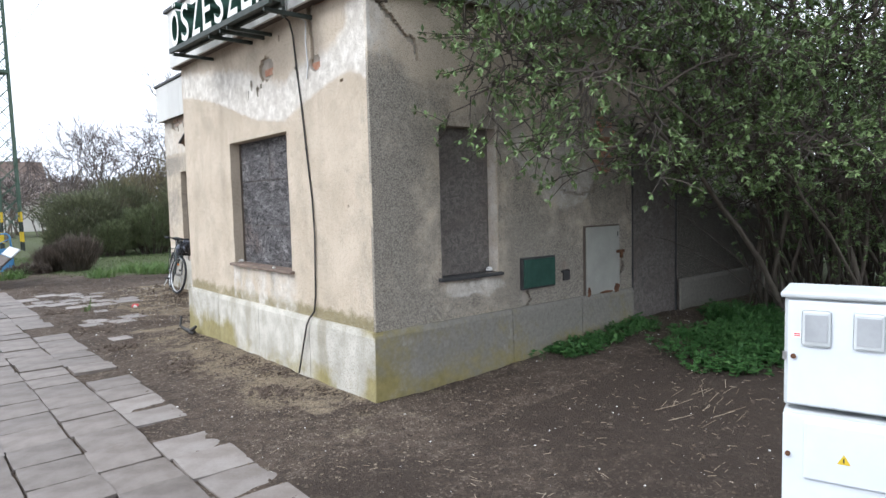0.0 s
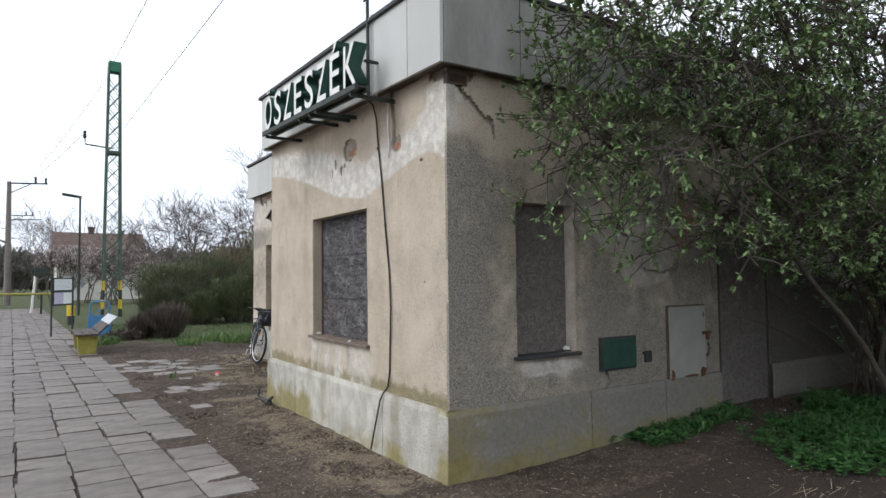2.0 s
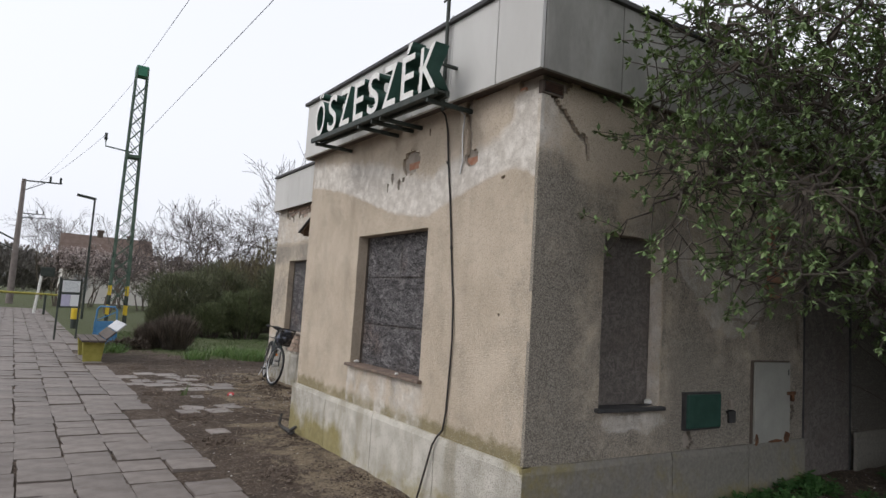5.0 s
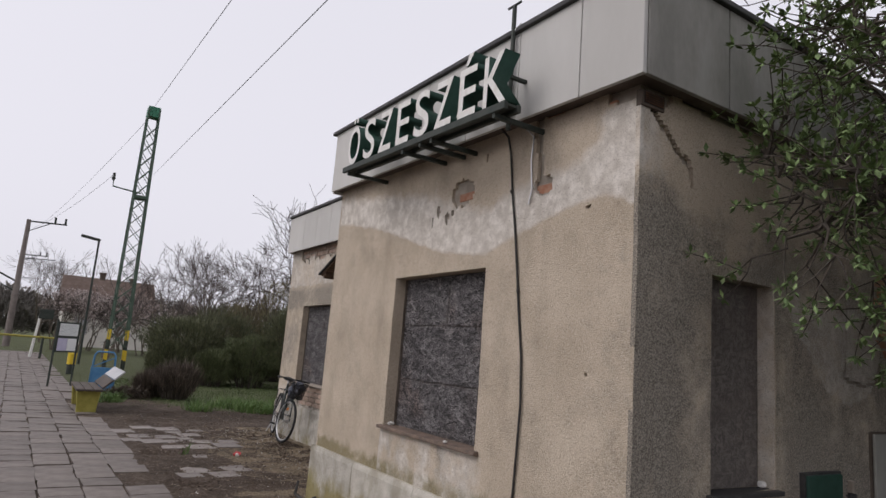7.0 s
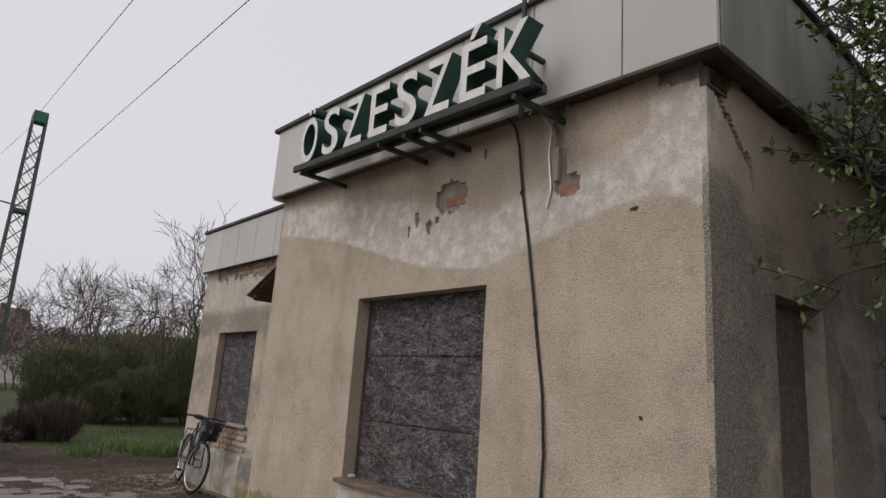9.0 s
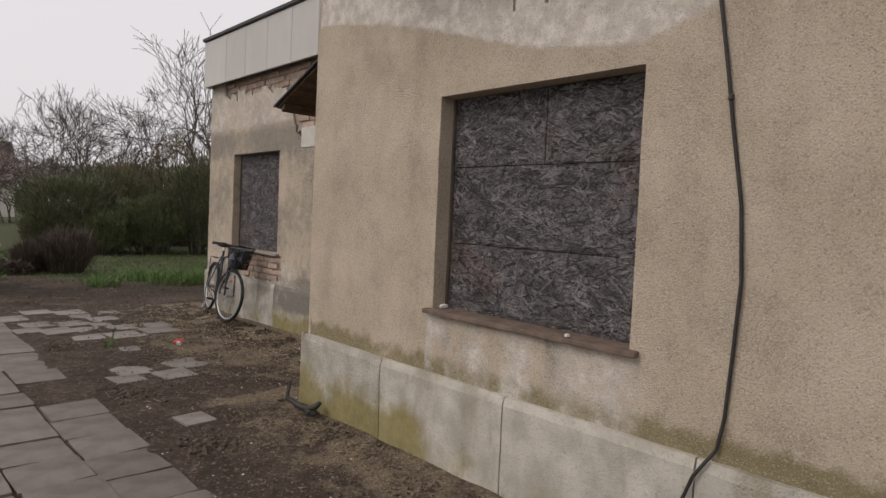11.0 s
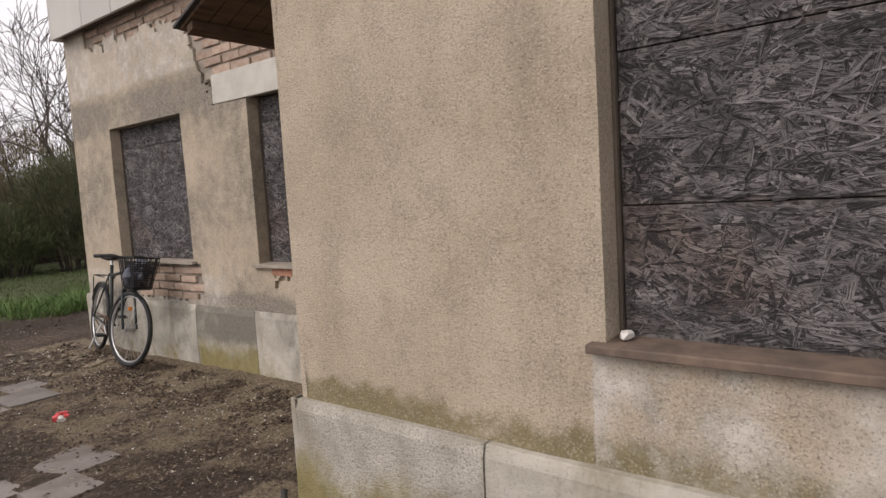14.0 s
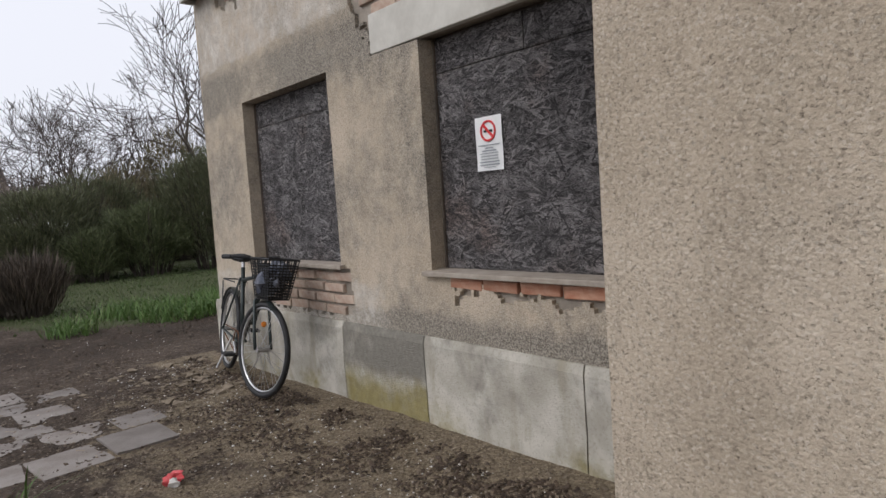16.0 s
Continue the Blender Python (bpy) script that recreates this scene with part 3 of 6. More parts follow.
def wing_mask(u, v):
    r = 0.55 * step(v, 2.5, 2.62) * step(u, 10.6, 10.9)
    r = max(r, 0.5 * (1 - step(v, 0.8, 0.95)) * step(u, 10.3, 10.8))
    b = 0.42 + 0.3 * wob(u, v, 1.5, 44) + 0.25 * step(v, 2.1, 2.3) * (1 - step(v, 2.45, 2.6)) + 0.6 * (1 - step(v, PT, PT + 0.18))
    g = 0.2 * (1 - step(v, PT, PT + 0.25))
    return r, g, b


sheet("render", wing, EY, WY, PT, TOP + 0.05, [W2, W3], lost_wing, wing_mask, PLASTER, parent=wall_wing)
sheet("render", face, FX, WX, PT, TOP + 0.05, [], lambda u, v: False, lambda u, v: (0, 0.2, 0.3), PLASTER, cell=0.05, parent=wall_return)
far_side = lambda u, v, d: (u, WY - d, v)
sheet("render", far_side, WX, SX, 0, TOP + 0.05, [], lambda u, v: False, lambda u, v: (0, 0.2, 0.3), PLASTER, cell=0.1, parent=wall_back)


# plinth: a thicker skin below, proud of the wall
def plinth_strip(parent, place, u0, u1, joints, mask):
    cuts = [u0, *joints, u1]
    for a, b in zip(cuts, cuts[1:]):
        sheet("plinth_panel", place, a + 0.004, b - 0.004, -0.15, PT, [], lambda u, v: False, mask, PLINTH, cell=0.045, flat=0.012, parent=parent)


PF = lambda u, v, d: (FX - 0.04 + (0.07 if d >= SKIN else d) + 0.012 * step(v, 0.53, PT), u, v)
PS = lambda u, v, d: (u, SY - 0.04 + (0.07 if d >= SKIN else d) + 0.012 * step(v, 0.53, PT), v)
PW = lambda u, v, d: (WX - 0.03 + (0.06 if d >= SKIN else d) + 0.012 * step(v, 0.53, PT), u, v)
PR = lambda u, v, d: (u, EY + 0.04 - (0.07 if d >= SKIN else d), v)


def plinth_front(u, v):
    g = 0.95 * step(u, 6.5, 6.9) * (1 - step(v, 0.16 + 0.12 * wob(u, 0, 2, 2), 0.5)) * (0.8 + 0.4 * wob(u, v, 2.5, 2)) + 0.55 * (1 - step(v, 0.05, 0.3)) * (0.5 + wob(u, 1, 2.2, 6)) + 0.6 * (1 - step(u, 4.05, 4.28)) * (0.9 + wob(u, v, 6, 31)) + 0.35 * (1 - step(v, 0.1, 0.42)) * (0.55 + wob(u, v, 3, 16)) + 0.3 * step(v, 0.5, 0.56)
    return max(1 - step(u, 4.7, 5.1), 0.8 * step(u, 7.1, 7.2)), g, 0.15 + 0.3 * (1 - step(v, -0.05, 0.12))


def plinth_side(u, v):
    return 0.5, 0.5 * (1 - step(u, 2.9, 3.7)) * (0.6 + 0.6 * wob(u, v, 2.5, 18)) + 0.24 + 0.3 * wob(u, v, 1.8, 19) + 0.35 * (1 - step(v, 0.1, 0.35)), 1.0 - 0.25 * (1 - step(u, 3.0, 3.8)) + 0.4 * wob(u * 1.6, v * 0.6, 2.2, 33)


def plinth_wing(u, v):
    mid = 1.0 if 10.27 < u < 11.13 else 0.0
    g = 0.35 * (1 - step(v, 0.1, 0.4)) * (0.6 + wob(u, 0, 2, 8)) + 0.45 * mid * (1 - step(v, 0.2, 0.4))
    g += 0.3 * (1 - step(v, 0.05, 0.3)) * (0.5 + wob(u, v, 3, 45))
    return 0.7 * mid, g, 0.36 + 0.25 * wob(u, v, 2.5, 46) + 0.4 * mid * step(v, 0.2, 0.35)


plinth_strip(wall_front, PF, SY - 0.04, EY + 0.04, [5.05, 6.1, 7.17], plinth_front)
plinth_strip(wall_side, PS, FX - 0.04, 6.08, [4.2, 5.2], plinth_side)
plinth_strip(wall_side, PS, 7.04, SX, [], lambda u, v: (0.2, 0.1, 1.0))
plinth_strip(wall_wing, PW, EY, WY + 0.02, [9.15, 10.27, 11.13], plinth_wing)
plinth_strip(wall_return, PR, FX - 0.04, WX - 0.03, [], lambda u, v: (0.2, 0.3, 0.3))

# fascia panels, flashing, soffit and roof
FO, F0, F1 = 0.10, 3.14, 3.785
FALL = lambda y: 0.021 * (min(y, 8.2) - 3.9)      # the eaves rise along the front


def panels(parent, place, cuts, z0, z1, material):
    for a, b in zip(cuts, cuts[1:]):
        acc = Acc().box(a + 0.004, b - 0.004, 0.0, 0.03, z0, z1, 0.004)
        acc.v = [place(x, z, y) for x, y, z in acc.v]
        part("fascia_panel", acc, material, parent)


roof = single("roof", Acc().box(FX - 0.05, SX, SY - 0.05, EY, F1 - 0.25, F1 - 0.03).box(WX - 0.05, SX, EY, WY - 0.06, F1 - 0.25, F1 - 0.02), ROOF_TRIM, "flat roof behind a cement fascia", "roof", kind="structure")
pf = lambda u, v, d: (FX - FO - 0.03 + d, u, v + FALL(u))
ps = lambda u, v, d: (u, SY - FO - 0.03 + d, v)
pw = lambda u, v, d: (WX - FO - 0.03 + d, u, v + 0.08)
panels(roof, pf, [3.925, 4.41, 5.0, 5.6, 6.2, 6.8, 7.4, 8.16], F0, F1, FASCIA)
# Side panels use a darker grey than the front ones.
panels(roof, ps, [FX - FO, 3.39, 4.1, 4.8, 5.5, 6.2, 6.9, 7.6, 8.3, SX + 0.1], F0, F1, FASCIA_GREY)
panels(roof, pw, [8.3, 8.9, 9.5, 10.1, 10.7, 11.3, 11.9, 12.5, 13.2], F0, F1, FASCIA)
part("fascia_panel", Acc().box(FX - FO, WX - FO - 0.03, 8.16, 8.19, F0 + 0.08, F1 + 0.08), FASCIA, roof)
part("fascia_panel", Acc().box(WX - FO - 0.03, SX, 13.2, 13.23, F0 + 0.08, F1 + 0.08), FASCIA, roof)
trim = Acc().box(FX - FO - 0.06, FX - FO + 0.06, 3.89, 8.22, F1, F1 + 0.04, 0.008).box(FX - FO - 0.06, SX + 0.12, 3.89, 4.0, F1 + 0.002, F1 + 0.042, 0.008)
trim.box(WX - FO - 0.06, WX - FO + 0.06, 8.16, 13.26, F1, F1 + 0.045, 0.008)
trim.v = [(p[0], p[1], p[2] + FALL(p[1])) for p in trim.v]
part("flashing", trim, ROOF_TRIM, roof)
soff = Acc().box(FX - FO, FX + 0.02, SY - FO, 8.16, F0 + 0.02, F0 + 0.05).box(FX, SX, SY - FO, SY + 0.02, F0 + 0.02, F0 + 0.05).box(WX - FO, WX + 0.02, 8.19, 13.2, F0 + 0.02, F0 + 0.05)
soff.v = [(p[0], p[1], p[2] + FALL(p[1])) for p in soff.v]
part("soffit", soff, DARK_BROWN, roof)

# bricks where the render has fallen
bricks(wall_wing, wing, 8.2, 12.8, 2.47, 3.2, lambda u, v: lost_wing(u, v) and v > 2.5, BRICK_PALE, 1)
bricks(wall_wing, wing, 11.0, 12.3, 0.6, 0.93, lambda u, v: lost_wing(u, v) and v < 0.93, BRICK_PALE, 2, 0.026)
bricks(wall_wing, wing, 8.9, 10.0, 0.85, 0.93, lambda u, v: v < 0.9, BRICK, 3, 0.03)
bricks(wall_front, front, 5.6, 6.0, 2.68, 2.95, lambda u, v: math.hypot(u - 5.78, v - 2.76) < 0.13, BRICK, 4, 0.012)
bricks(wall_front, front, 4.7, 5.0, 2.58, 2.9, lambda u, v: math.hypot(u - 4.83, v - 2.72) < 0.13, BRICK, 5, 0.012)
bricks(wall_front, front, 4.1, 4.9, 3.06, 3.2, lambda u, v: 4.25 < u < 4.8, BRICK, 7, 0.008)
bricks(wall_side, side, 5.4, 5.9, 1.8, 2.5, lambda u, v: math.hypot((u - 5.62) / 0.24, (v - 2.14) / 0.36) < 1.1, BRICK, 6, 0.01)
part("lintel", Acc().box(WX - 0.004, WX + SKIN + 0.01, 8.4, 10.62, 2.24, 2.475, 0.006), CONCRETE, wall_wing, "pale concrete lintel")


# boarded windows
def strands(place, boards, depth, density, seed):
    """Flakes of wood on the face of weathered boards, most of them lying level, curled at the ends."""
    rng = random.Random(seed)
    acc, masks = Acc(), []
    for a, b, c, d in boards:
        for k in range(int((b - a) * (d - c) * density)):
            long, wide = rng.uniform(0.05, 0.16), rng.uniform(0.008, 0.032)
            turn = rng.gauss(0.05, 0.42) if rng.random() < 0.72 else rng.uniform(-1.5, 1.5)
            cu, cv = math.cos(turn), math.sin(turn)
            hu, hv = abs(cu) * long / 2 + abs(cv) * wide / 2 + 0.003, abs(cv) * long / 2 + abs(cu) * wide / 2 + 0.003
            if 2 * hu > b - a or 2 * hv > d - c:
                continue
            u0, v0 = rng.uniform(a + hu, b - hu), rng.uniform(c + hv, d - hv)
            lift, curl, roll, bend = rng.uniform(0, 0.0025), rng.uniform(-0.002, 0.003), rng.gauss(0, 0.15), rng.gauss(0, 0.007)
            own, i = rng.random() * 30, len(acc.v)
            for j in range(5):
                s = -0.5 + j / 4
                taper = 1.0 if 0 < j < 4 else rng.uniform(0.3, 0.8)
                for e in (-0.5, 0.5):
                    x, y = s * long, e * wide * taper + bend * 4 * s * s
                    acc.v.append(place(u0 + x * cu - y * cv, v0 + x * cv + y * cu, depth - 0.0165 - lift - curl * 4 * s * s - roll * e * wide))
                    masks.append((x, y, own, 1.0))
            acc.f += [(i + 2 * j, i + 2 * j + 2, i + 2 * j + 3, i + 2 * j + 1) for j in range(4)]
    return acc, masks


def boarded(name, place, o, depth, boards, board_mat, sill_mat, over, label):
    loc = place((o[0] + o[1]) / 2, o[2], depth)
    win = thing(name, loc, label, "boarded window", kind="structure")
    for i, (a, b, c, d) in enumerate(boards):
        acc = Acc().box(a + 0.002, b - 0.002, -0.012 - 0.003 * (i % 2), 0.006, c + 0.002, d - 0.002, 0.002)
        acc.v = [place(x, z, depth + y) for x, y, z in acc.v]
        part("board", acc, board_mat, win)
    acc = Acc().box(o[0] - over, o[1] + over, -0.042, depth - 0.02, o[2] - 0.024, o[2] + 0.004, 0.005)
    acc.v = [place(x, z + 0.012 * wob(x, 0, 3, 2) + 0.12 * min(0.0, y), y) for x, y, z in acc.v]
    part("sill", acc, sill_mat, win)
    acc = Acc().box(o[0] - 0.05, o[1] + 0.05, depth + 0.02, depth + 0.04, o[2] - 0.05, o[3] + 0.05)
    acc.v = [place(x, z, y) for x, y, z in acc.v]
    part("backing", acc, DARK_BROWN, win)
    if board_mat is OSB:
        acc, masks = strands(place, boards, depth, 3600, len(boards) + int(o[0]))
        tagged(part("strand_layer", acc, FLAKE, win, masks=masks), kind="stuff")
        for u in (o[0] + 0.001, o[1] - 0.013):
            acc = Acc().box(u, u + 0.012, -0.03, -0.004, o[2] + 0.005, o[3] - 0.002, 0.002)
            acc.v = [place(x, z, depth + y) for x, y, z in acc.v]
            part("frame_strip", acc, DARK_BROWN, win)
    return win


boarded("window_1", front, W1, 0.13, [(5.40, 6.03, 1.80, 2.21), (6.03, 6.72, 1.80, 2.21), (5.40, 6.72, 1.345, 1.80), (5.40, 6.72, 0.945, 1.345)], OSB, SILL, 0.05,
        "front window boarded up with weathered grey strand board")
boarded("window_2", wing, W2, 0.13, [(11.13, 12.44, 2.03, 2.235), (11.13, 12.44, 0.95, 2.03)], OSB, SILL_GREY, 0.05, "wing window closed with grey strand board")
boarded("window_3", wing, W3, 0.13, [(8.86, 9.52, 2.05, 2.235), (9.52, 10.18, 2.05, 2.235), (8.86, 10.18, 0.95, 2.05)], OSB, SILL_GREY, 0.05, "wing window closed with strand board")
boarded("window_4", side, WS, 0.12, [(3.42, 4.06, 0.915, 2.16)], OSB_GREY, ROOF_TRIM, 0.04, "narrow side window behind a grey painted board")
door = thing("door_1", (6.56, SY + 0.02, 0.1), "side doorway closed with a worn grey board", "boarded door", kind="structure")
part("board", Acc().box(6.11, 7.01, SY + 0.01, SY + 0.03, 0.0, 2.24, 0.003), OSB_GREY, door)
part("batten", Acc().box(6.1, 6.13, SY - 0.004, SY + 0.02, 0.1, 2.25, 0.003).box(6.99, 7.02, SY - 0.004, SY + 0.02, 0.1, 2.25, 0.003), ROOF_TRIM, door)


# ---- ground ----
def ground_z(x, y):
    z = 0.03 + 0.17 * step(x, 3.0, 6.5) * step(y, 2.3, 4.0) * (1 - step(y, 9, 12))
    z -= 0.012 * (1 - step(x, 1.2, 1.6))
    z += 0.03 * step(y, 14.5, 16.5) * step(x, 1.8, 2.6)
    near = 1 - step(math.hypot(x - 2, y - 8), 14, 30)
    z += near * (0.012 * wob(x, y, 1.1, 1) + 0.010 * wob(x, y, 4.2, 2) + 0.006 * wob(x, y, 11, 3)) * (1.0 if x > 1.3 else 0.35)
    z += 0.05 * max(0.0, wob(x, y, 1.7, 7) - 0.35) * step(x, 1.7, 2.2) * near
    return z


def ground_mask(x, y):
    gr = step(y, 15.2, 16.6) * step(x + 0.35 * (y - 16), 3.0, 4.0) + 0.6 * step(y, 22, 27) + 0.22 * step(y, 15.8, 17) * step(x, 1.8, 2.5)
    gr += 0.5 * (1 - step(y, -14, -6)) + 0.8 * step(x, 9.5, 11)
    wall = min(abs(x - FX) if 3.5 < y < 8.6 and x < FX + .1 else 9, abs(y - SY) + 0.25 if x > 2.5 and y < SY else 9, abs(x - WX) if 8 < y < 13.6 and x < WX else 9)
    gv = (0.4 if y < 8.4 else 0.75) * (1 - step(wall, 0.25, 0.95))
    gv += 0.6 * (1 - step(math.hypot((x - 3.2) / 1.0, (y - 10.6) / 2.4), 0.5, 1.1)) + 0.25 * (1 - step(abs(x - 2.2), 0.2, 0.8)) * (1 - step(y, 7, 9))
    # dk: dark bank, shade by the elder put into colour, paving edge.
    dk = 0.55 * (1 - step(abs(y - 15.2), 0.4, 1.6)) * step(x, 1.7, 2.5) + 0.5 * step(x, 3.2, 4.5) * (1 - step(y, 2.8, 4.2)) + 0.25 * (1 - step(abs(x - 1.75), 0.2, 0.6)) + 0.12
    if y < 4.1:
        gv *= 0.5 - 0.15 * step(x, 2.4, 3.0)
    # Shade below the elder's side of the yard, painted into the soil.
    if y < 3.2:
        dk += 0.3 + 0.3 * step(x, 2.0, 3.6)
    return min(1, gr), gv, dk


def grid_axis(lo, hi, cell, far):
    a = [lo + (hi - lo) * i / round((hi - lo) / cell) for i in range(round((hi - lo) / cell) + 1)]
    out, d = [], cell
    x = hi
    while x < far:
        d *= 1.35
        x += d
        out.append(x)
    left, d, x = [], cell, lo
    while x > -far:
        d *= 1.35
        x -= d
        left.append(x)
    return left[::-1] + a + out


gx, gy = grid_axis(-1.0, 9.5, 0.07, 900), grid_axis(0.0, 19.0, 0.07, 900)
acc, masks = Acc(), []
for y in gy:
    for x in gx:
        acc.v.append((x, y, ground_z(x, y)))
        masks.append((*ground_mask(x, y), 1))
n = len(gx)
acc.f = [(j * n + i, j * n + i + 1, (j + 1) * n + i + 1, (j + 1) * n + i) for j in range(len(gy) - 1) for i in range(n - 1)]
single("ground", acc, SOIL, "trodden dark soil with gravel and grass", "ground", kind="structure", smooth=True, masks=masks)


# ---- materials of the things ----
WHITE_PAINT = plain("chipped_white_paint", (0.80, 0.80, 0.77), (0.62, 0.60, 0.55), 14, 0.6, fine=80, bump=0.2)
GREEN_DARK = plain("dark_green_paint", (0.012, 0.045, 0.032), (0.028, 0.075, 0.055), 10, 0.55)
GREEN_MAST = plain("mast_green_paint", (0.045, 0.085, 0.06), (0.085, 0.12, 0.085), 3, 0.6)
BLACK = plain("black_rubber", (0.012, 0.012, 0.013), (0.03, 0.03, 0.03), 12, 0.6)
CABLE = plain("cable_sheath", (0.018, 0.017, 0.016), (0.05, 0.045, 0.04), 12, 0.55)
CHROME = plain("dull_chrome", (0.45, 0.45, 0.45), (0.62, 0.62, 0.62), 20, 0.3, 0.9, bump=0.05)
CABINET = plain("cabinet_polyester", (0.60, 0.63, 0.66), (0.68, 0.71, 0.74), 3, 0.5, fine=90, bump=0.06)
CABINET_EDGE = plain("cabinet_rim", (0.46, 0.48, 0.48), (0.55, 0.57, 0.57), 5, 0.5, bump=0.06)
METER_BOX = plain("grey_door_paint", (0.27, 0.265, 0.235), (0.36, 0.355, 0.315), 4, 0.6, fine=40, bump=0.12)
YELLOW = plain("yellow_paint", (0.55, 0.38, 0.02), (0.66, 0.48, 0.04), 9, 0.6)
YELLOW_MOSS = plain("mossy_yellow_concrete", (0.22, 0.20, 0.04), (0.36, 0.32, 0.08), 7, 0.85)
BLUE = plain("faded_blue_paint", (0.045, 0.16, 0.32), (0.10, 0.25, 0.42), 6, 0.55)
WOOD_DARK = plain("dark_bench_wood", (0.05, 0.04, 0.035), (0.11, 0.09, 0.075), 9, 0.8, stretch=(1, 0.2, 1))
WOOD_HOOD = plain("old_hood_boards", (0.055, 0.036, 0.025), (0.16, 0.10, 0.062), 8, 0.9, fine=40, bump=0.5, stretch=(0.25, 3, 0.25))
PAPER = plain("paper", (0.72, 0.73, 0.72), (0.8, 0.8, 0.79), 20, 0.7, bump=0.05)
INK_RED = plain("red_print", (0.60, 0.03, 0.035), (0.66, 0.05, 0.05), 20, 0.6, bump=0.02)
INK = plain("grey_print", (0.28, 0.30, 0.31), (0.36, 0.38, 0.40), 20, 0.7, bump=0.02)
INK_BLACK = plain("black_print", (0.02, 0.02, 0.02), (0.04, 0.04, 0.04), 20, 0.7, bump=0.02)
LILAC = plain("lilac_print", (0.45, 0.42, 0.56), (0.55, 0.52, 0.63), 8, 0.6, bump=0.02)
POLE_CONCRETE = plain("pole_concrete", (0.15, 0.125, 0.115), (0.24, 0.21, 0.19), 4, 0.9)
TILE_ROOF = plain("old_roof_tiles", (0.19, 0.14, 0.118), (0.30, 0.235, 0.20), 2.5, 0.9, fine=12, vary=0.25)
HOUSE_WALL = plain("limewashed_wall", (0.55, 0.52, 0.47), (0.65, 0.62, 0.56), 1.5, 0.9)
BIKE_PAINT = plain("dark_green_bike_paint", (0.02, 0.028, 0.028), (0.05, 0.06, 0.058), 9, 0.35, 0.3)
PLASTIC_BLUE = plain("blue_grey_bag", (0.05, 0.062, 0.09), (0.19, 0.20, 0.235), 14, 0.35)
RED_PLASTIC = plain("crumpled_red_plastic", (0.60, 0.03, 0.04), (0.66, 0.16, 0.16), 30, 0.4)
CHALK = plain("white_rubble", (0.62, 0.60, 0.56), (0.72, 0.70, 0.66), 15, 0.9)
METER_GLASS = plain("meter_window", (0.30, 0.31, 0.32), (0.42, 0.43, 0.44), 6, 0.15)

# ---- station name sign ----
sign = thing("station_sign", (2.42, 5.9, 3.2), "white channel letters with dark green sides on a steel rack", "station sign")
LZ, LX = 3.15, 2.34
RISE = lambda y: 0.034 * (y - 4.6)
pos, widths = 7.12, {"Ö": 0.28, "S": 0.25, "Z": 0.26, "E": 0.24, "É": 0.24, "K": 0.28}
for ch in "ÖSZESZÉK":
    cu = bpy.data.curves.new("letter", 'FONT')
    cu.body, cu.size, cu.extrude, cu.offset, cu.resolution_u = ch, 0.50, 0.062, 0.003, 5
    tmp = bpy.data.objects.new("letter_outline", cu)
    scene.collection.objects.link(tmp)
    bpy.context.view_layer.update()
    me = bpy.data.meshes.new_from_object(tmp.evaluated_get(bpy.context.evaluated_depsgraph_get()))
    bpy.data.objects.remove(tmp)
    xs = [v.co.x for v in me.vertices]
    lo, wide = min(xs), max(xs) - min(xs)
    k = widths[ch] * 0.86 / wide
    for v in me.vertices:
        v.co = Vector((LX + 0.062 - v.co.z, pos - (v.co.x - lo) * k, LZ + RISE(pos - (v.co.x - lo) * k) + v.co.y * 1.02)) - ROOT[sign.name]
    me.materials.clear()
    me.materials.append(GREEN_DARK)
    me.materials.append(WHITE_PAINT)
    me.update()
    for p in me.polygons:
        p.material_index = 1 if p.normal.x < -0.7 else 0
    ob = new("letter", me)
    ob.parent = sign
    ROOT[ob.name] = ROOT[sign.name]
    pos -= widths[ch] + 0.05
for x in (2.33, 2.435):
    a = Acc().box(x, x + 0.03, 4.74, 7.19, 3.09, 3.14, 0.004)
    a.v = [(p[0], p[1], p[2] + RISE(p[1])) for p in a.v]
    part("rail", a, STEEL_DARK, sign)
a = Acc().box(2.361, 2.434, 4.75, 7.18, 3.118, 3.134)
a.v = [(p[0], p[1], p[2] + RISE(p[1])) for p in a.v]
part("deck", a, STEEL_DARK, sign)
for y in (4.86, 5.62, 5.78, 6.05, 7.08):
    part("bracket", Acc().box(2.34, 2.78, y - 0.014, y + 0.014, 3.055 + RISE(y), 3.088 + RISE(y), 0.003), STEEL_DARK, sign)
part("tie_bar", Acc().box(2.5, 2.66, 4.9, 4.93, 3.4, 3.42), STEEL_DARK, sign)

pole = thing("roof_pole", (2.6, 5.1, 3.1), "thin rusty steel pole beside the letters", "pole")
part("pipe", Acc().tube([(2.6, 5.04, 3.1), (2.6, 5.05, 4.02)], 0.016, 8), STEEL_DARK, pole)
part("cross_piece", Acc().tube([(2.6, 4.98, 4.02), (2.6, 5.12, 4.025)], 0.010, 6), STEEL_DARK, pole)
part("stay", Acc().tube([(2.6, 5.05, 3.82), (2.61, 4.98, 3.86), (2.66, 4.95, 3.84), (2.665, 4.96, 3.3), (2.68, 5.05, 3.15)], 0.006, 5), CHROME, pole)

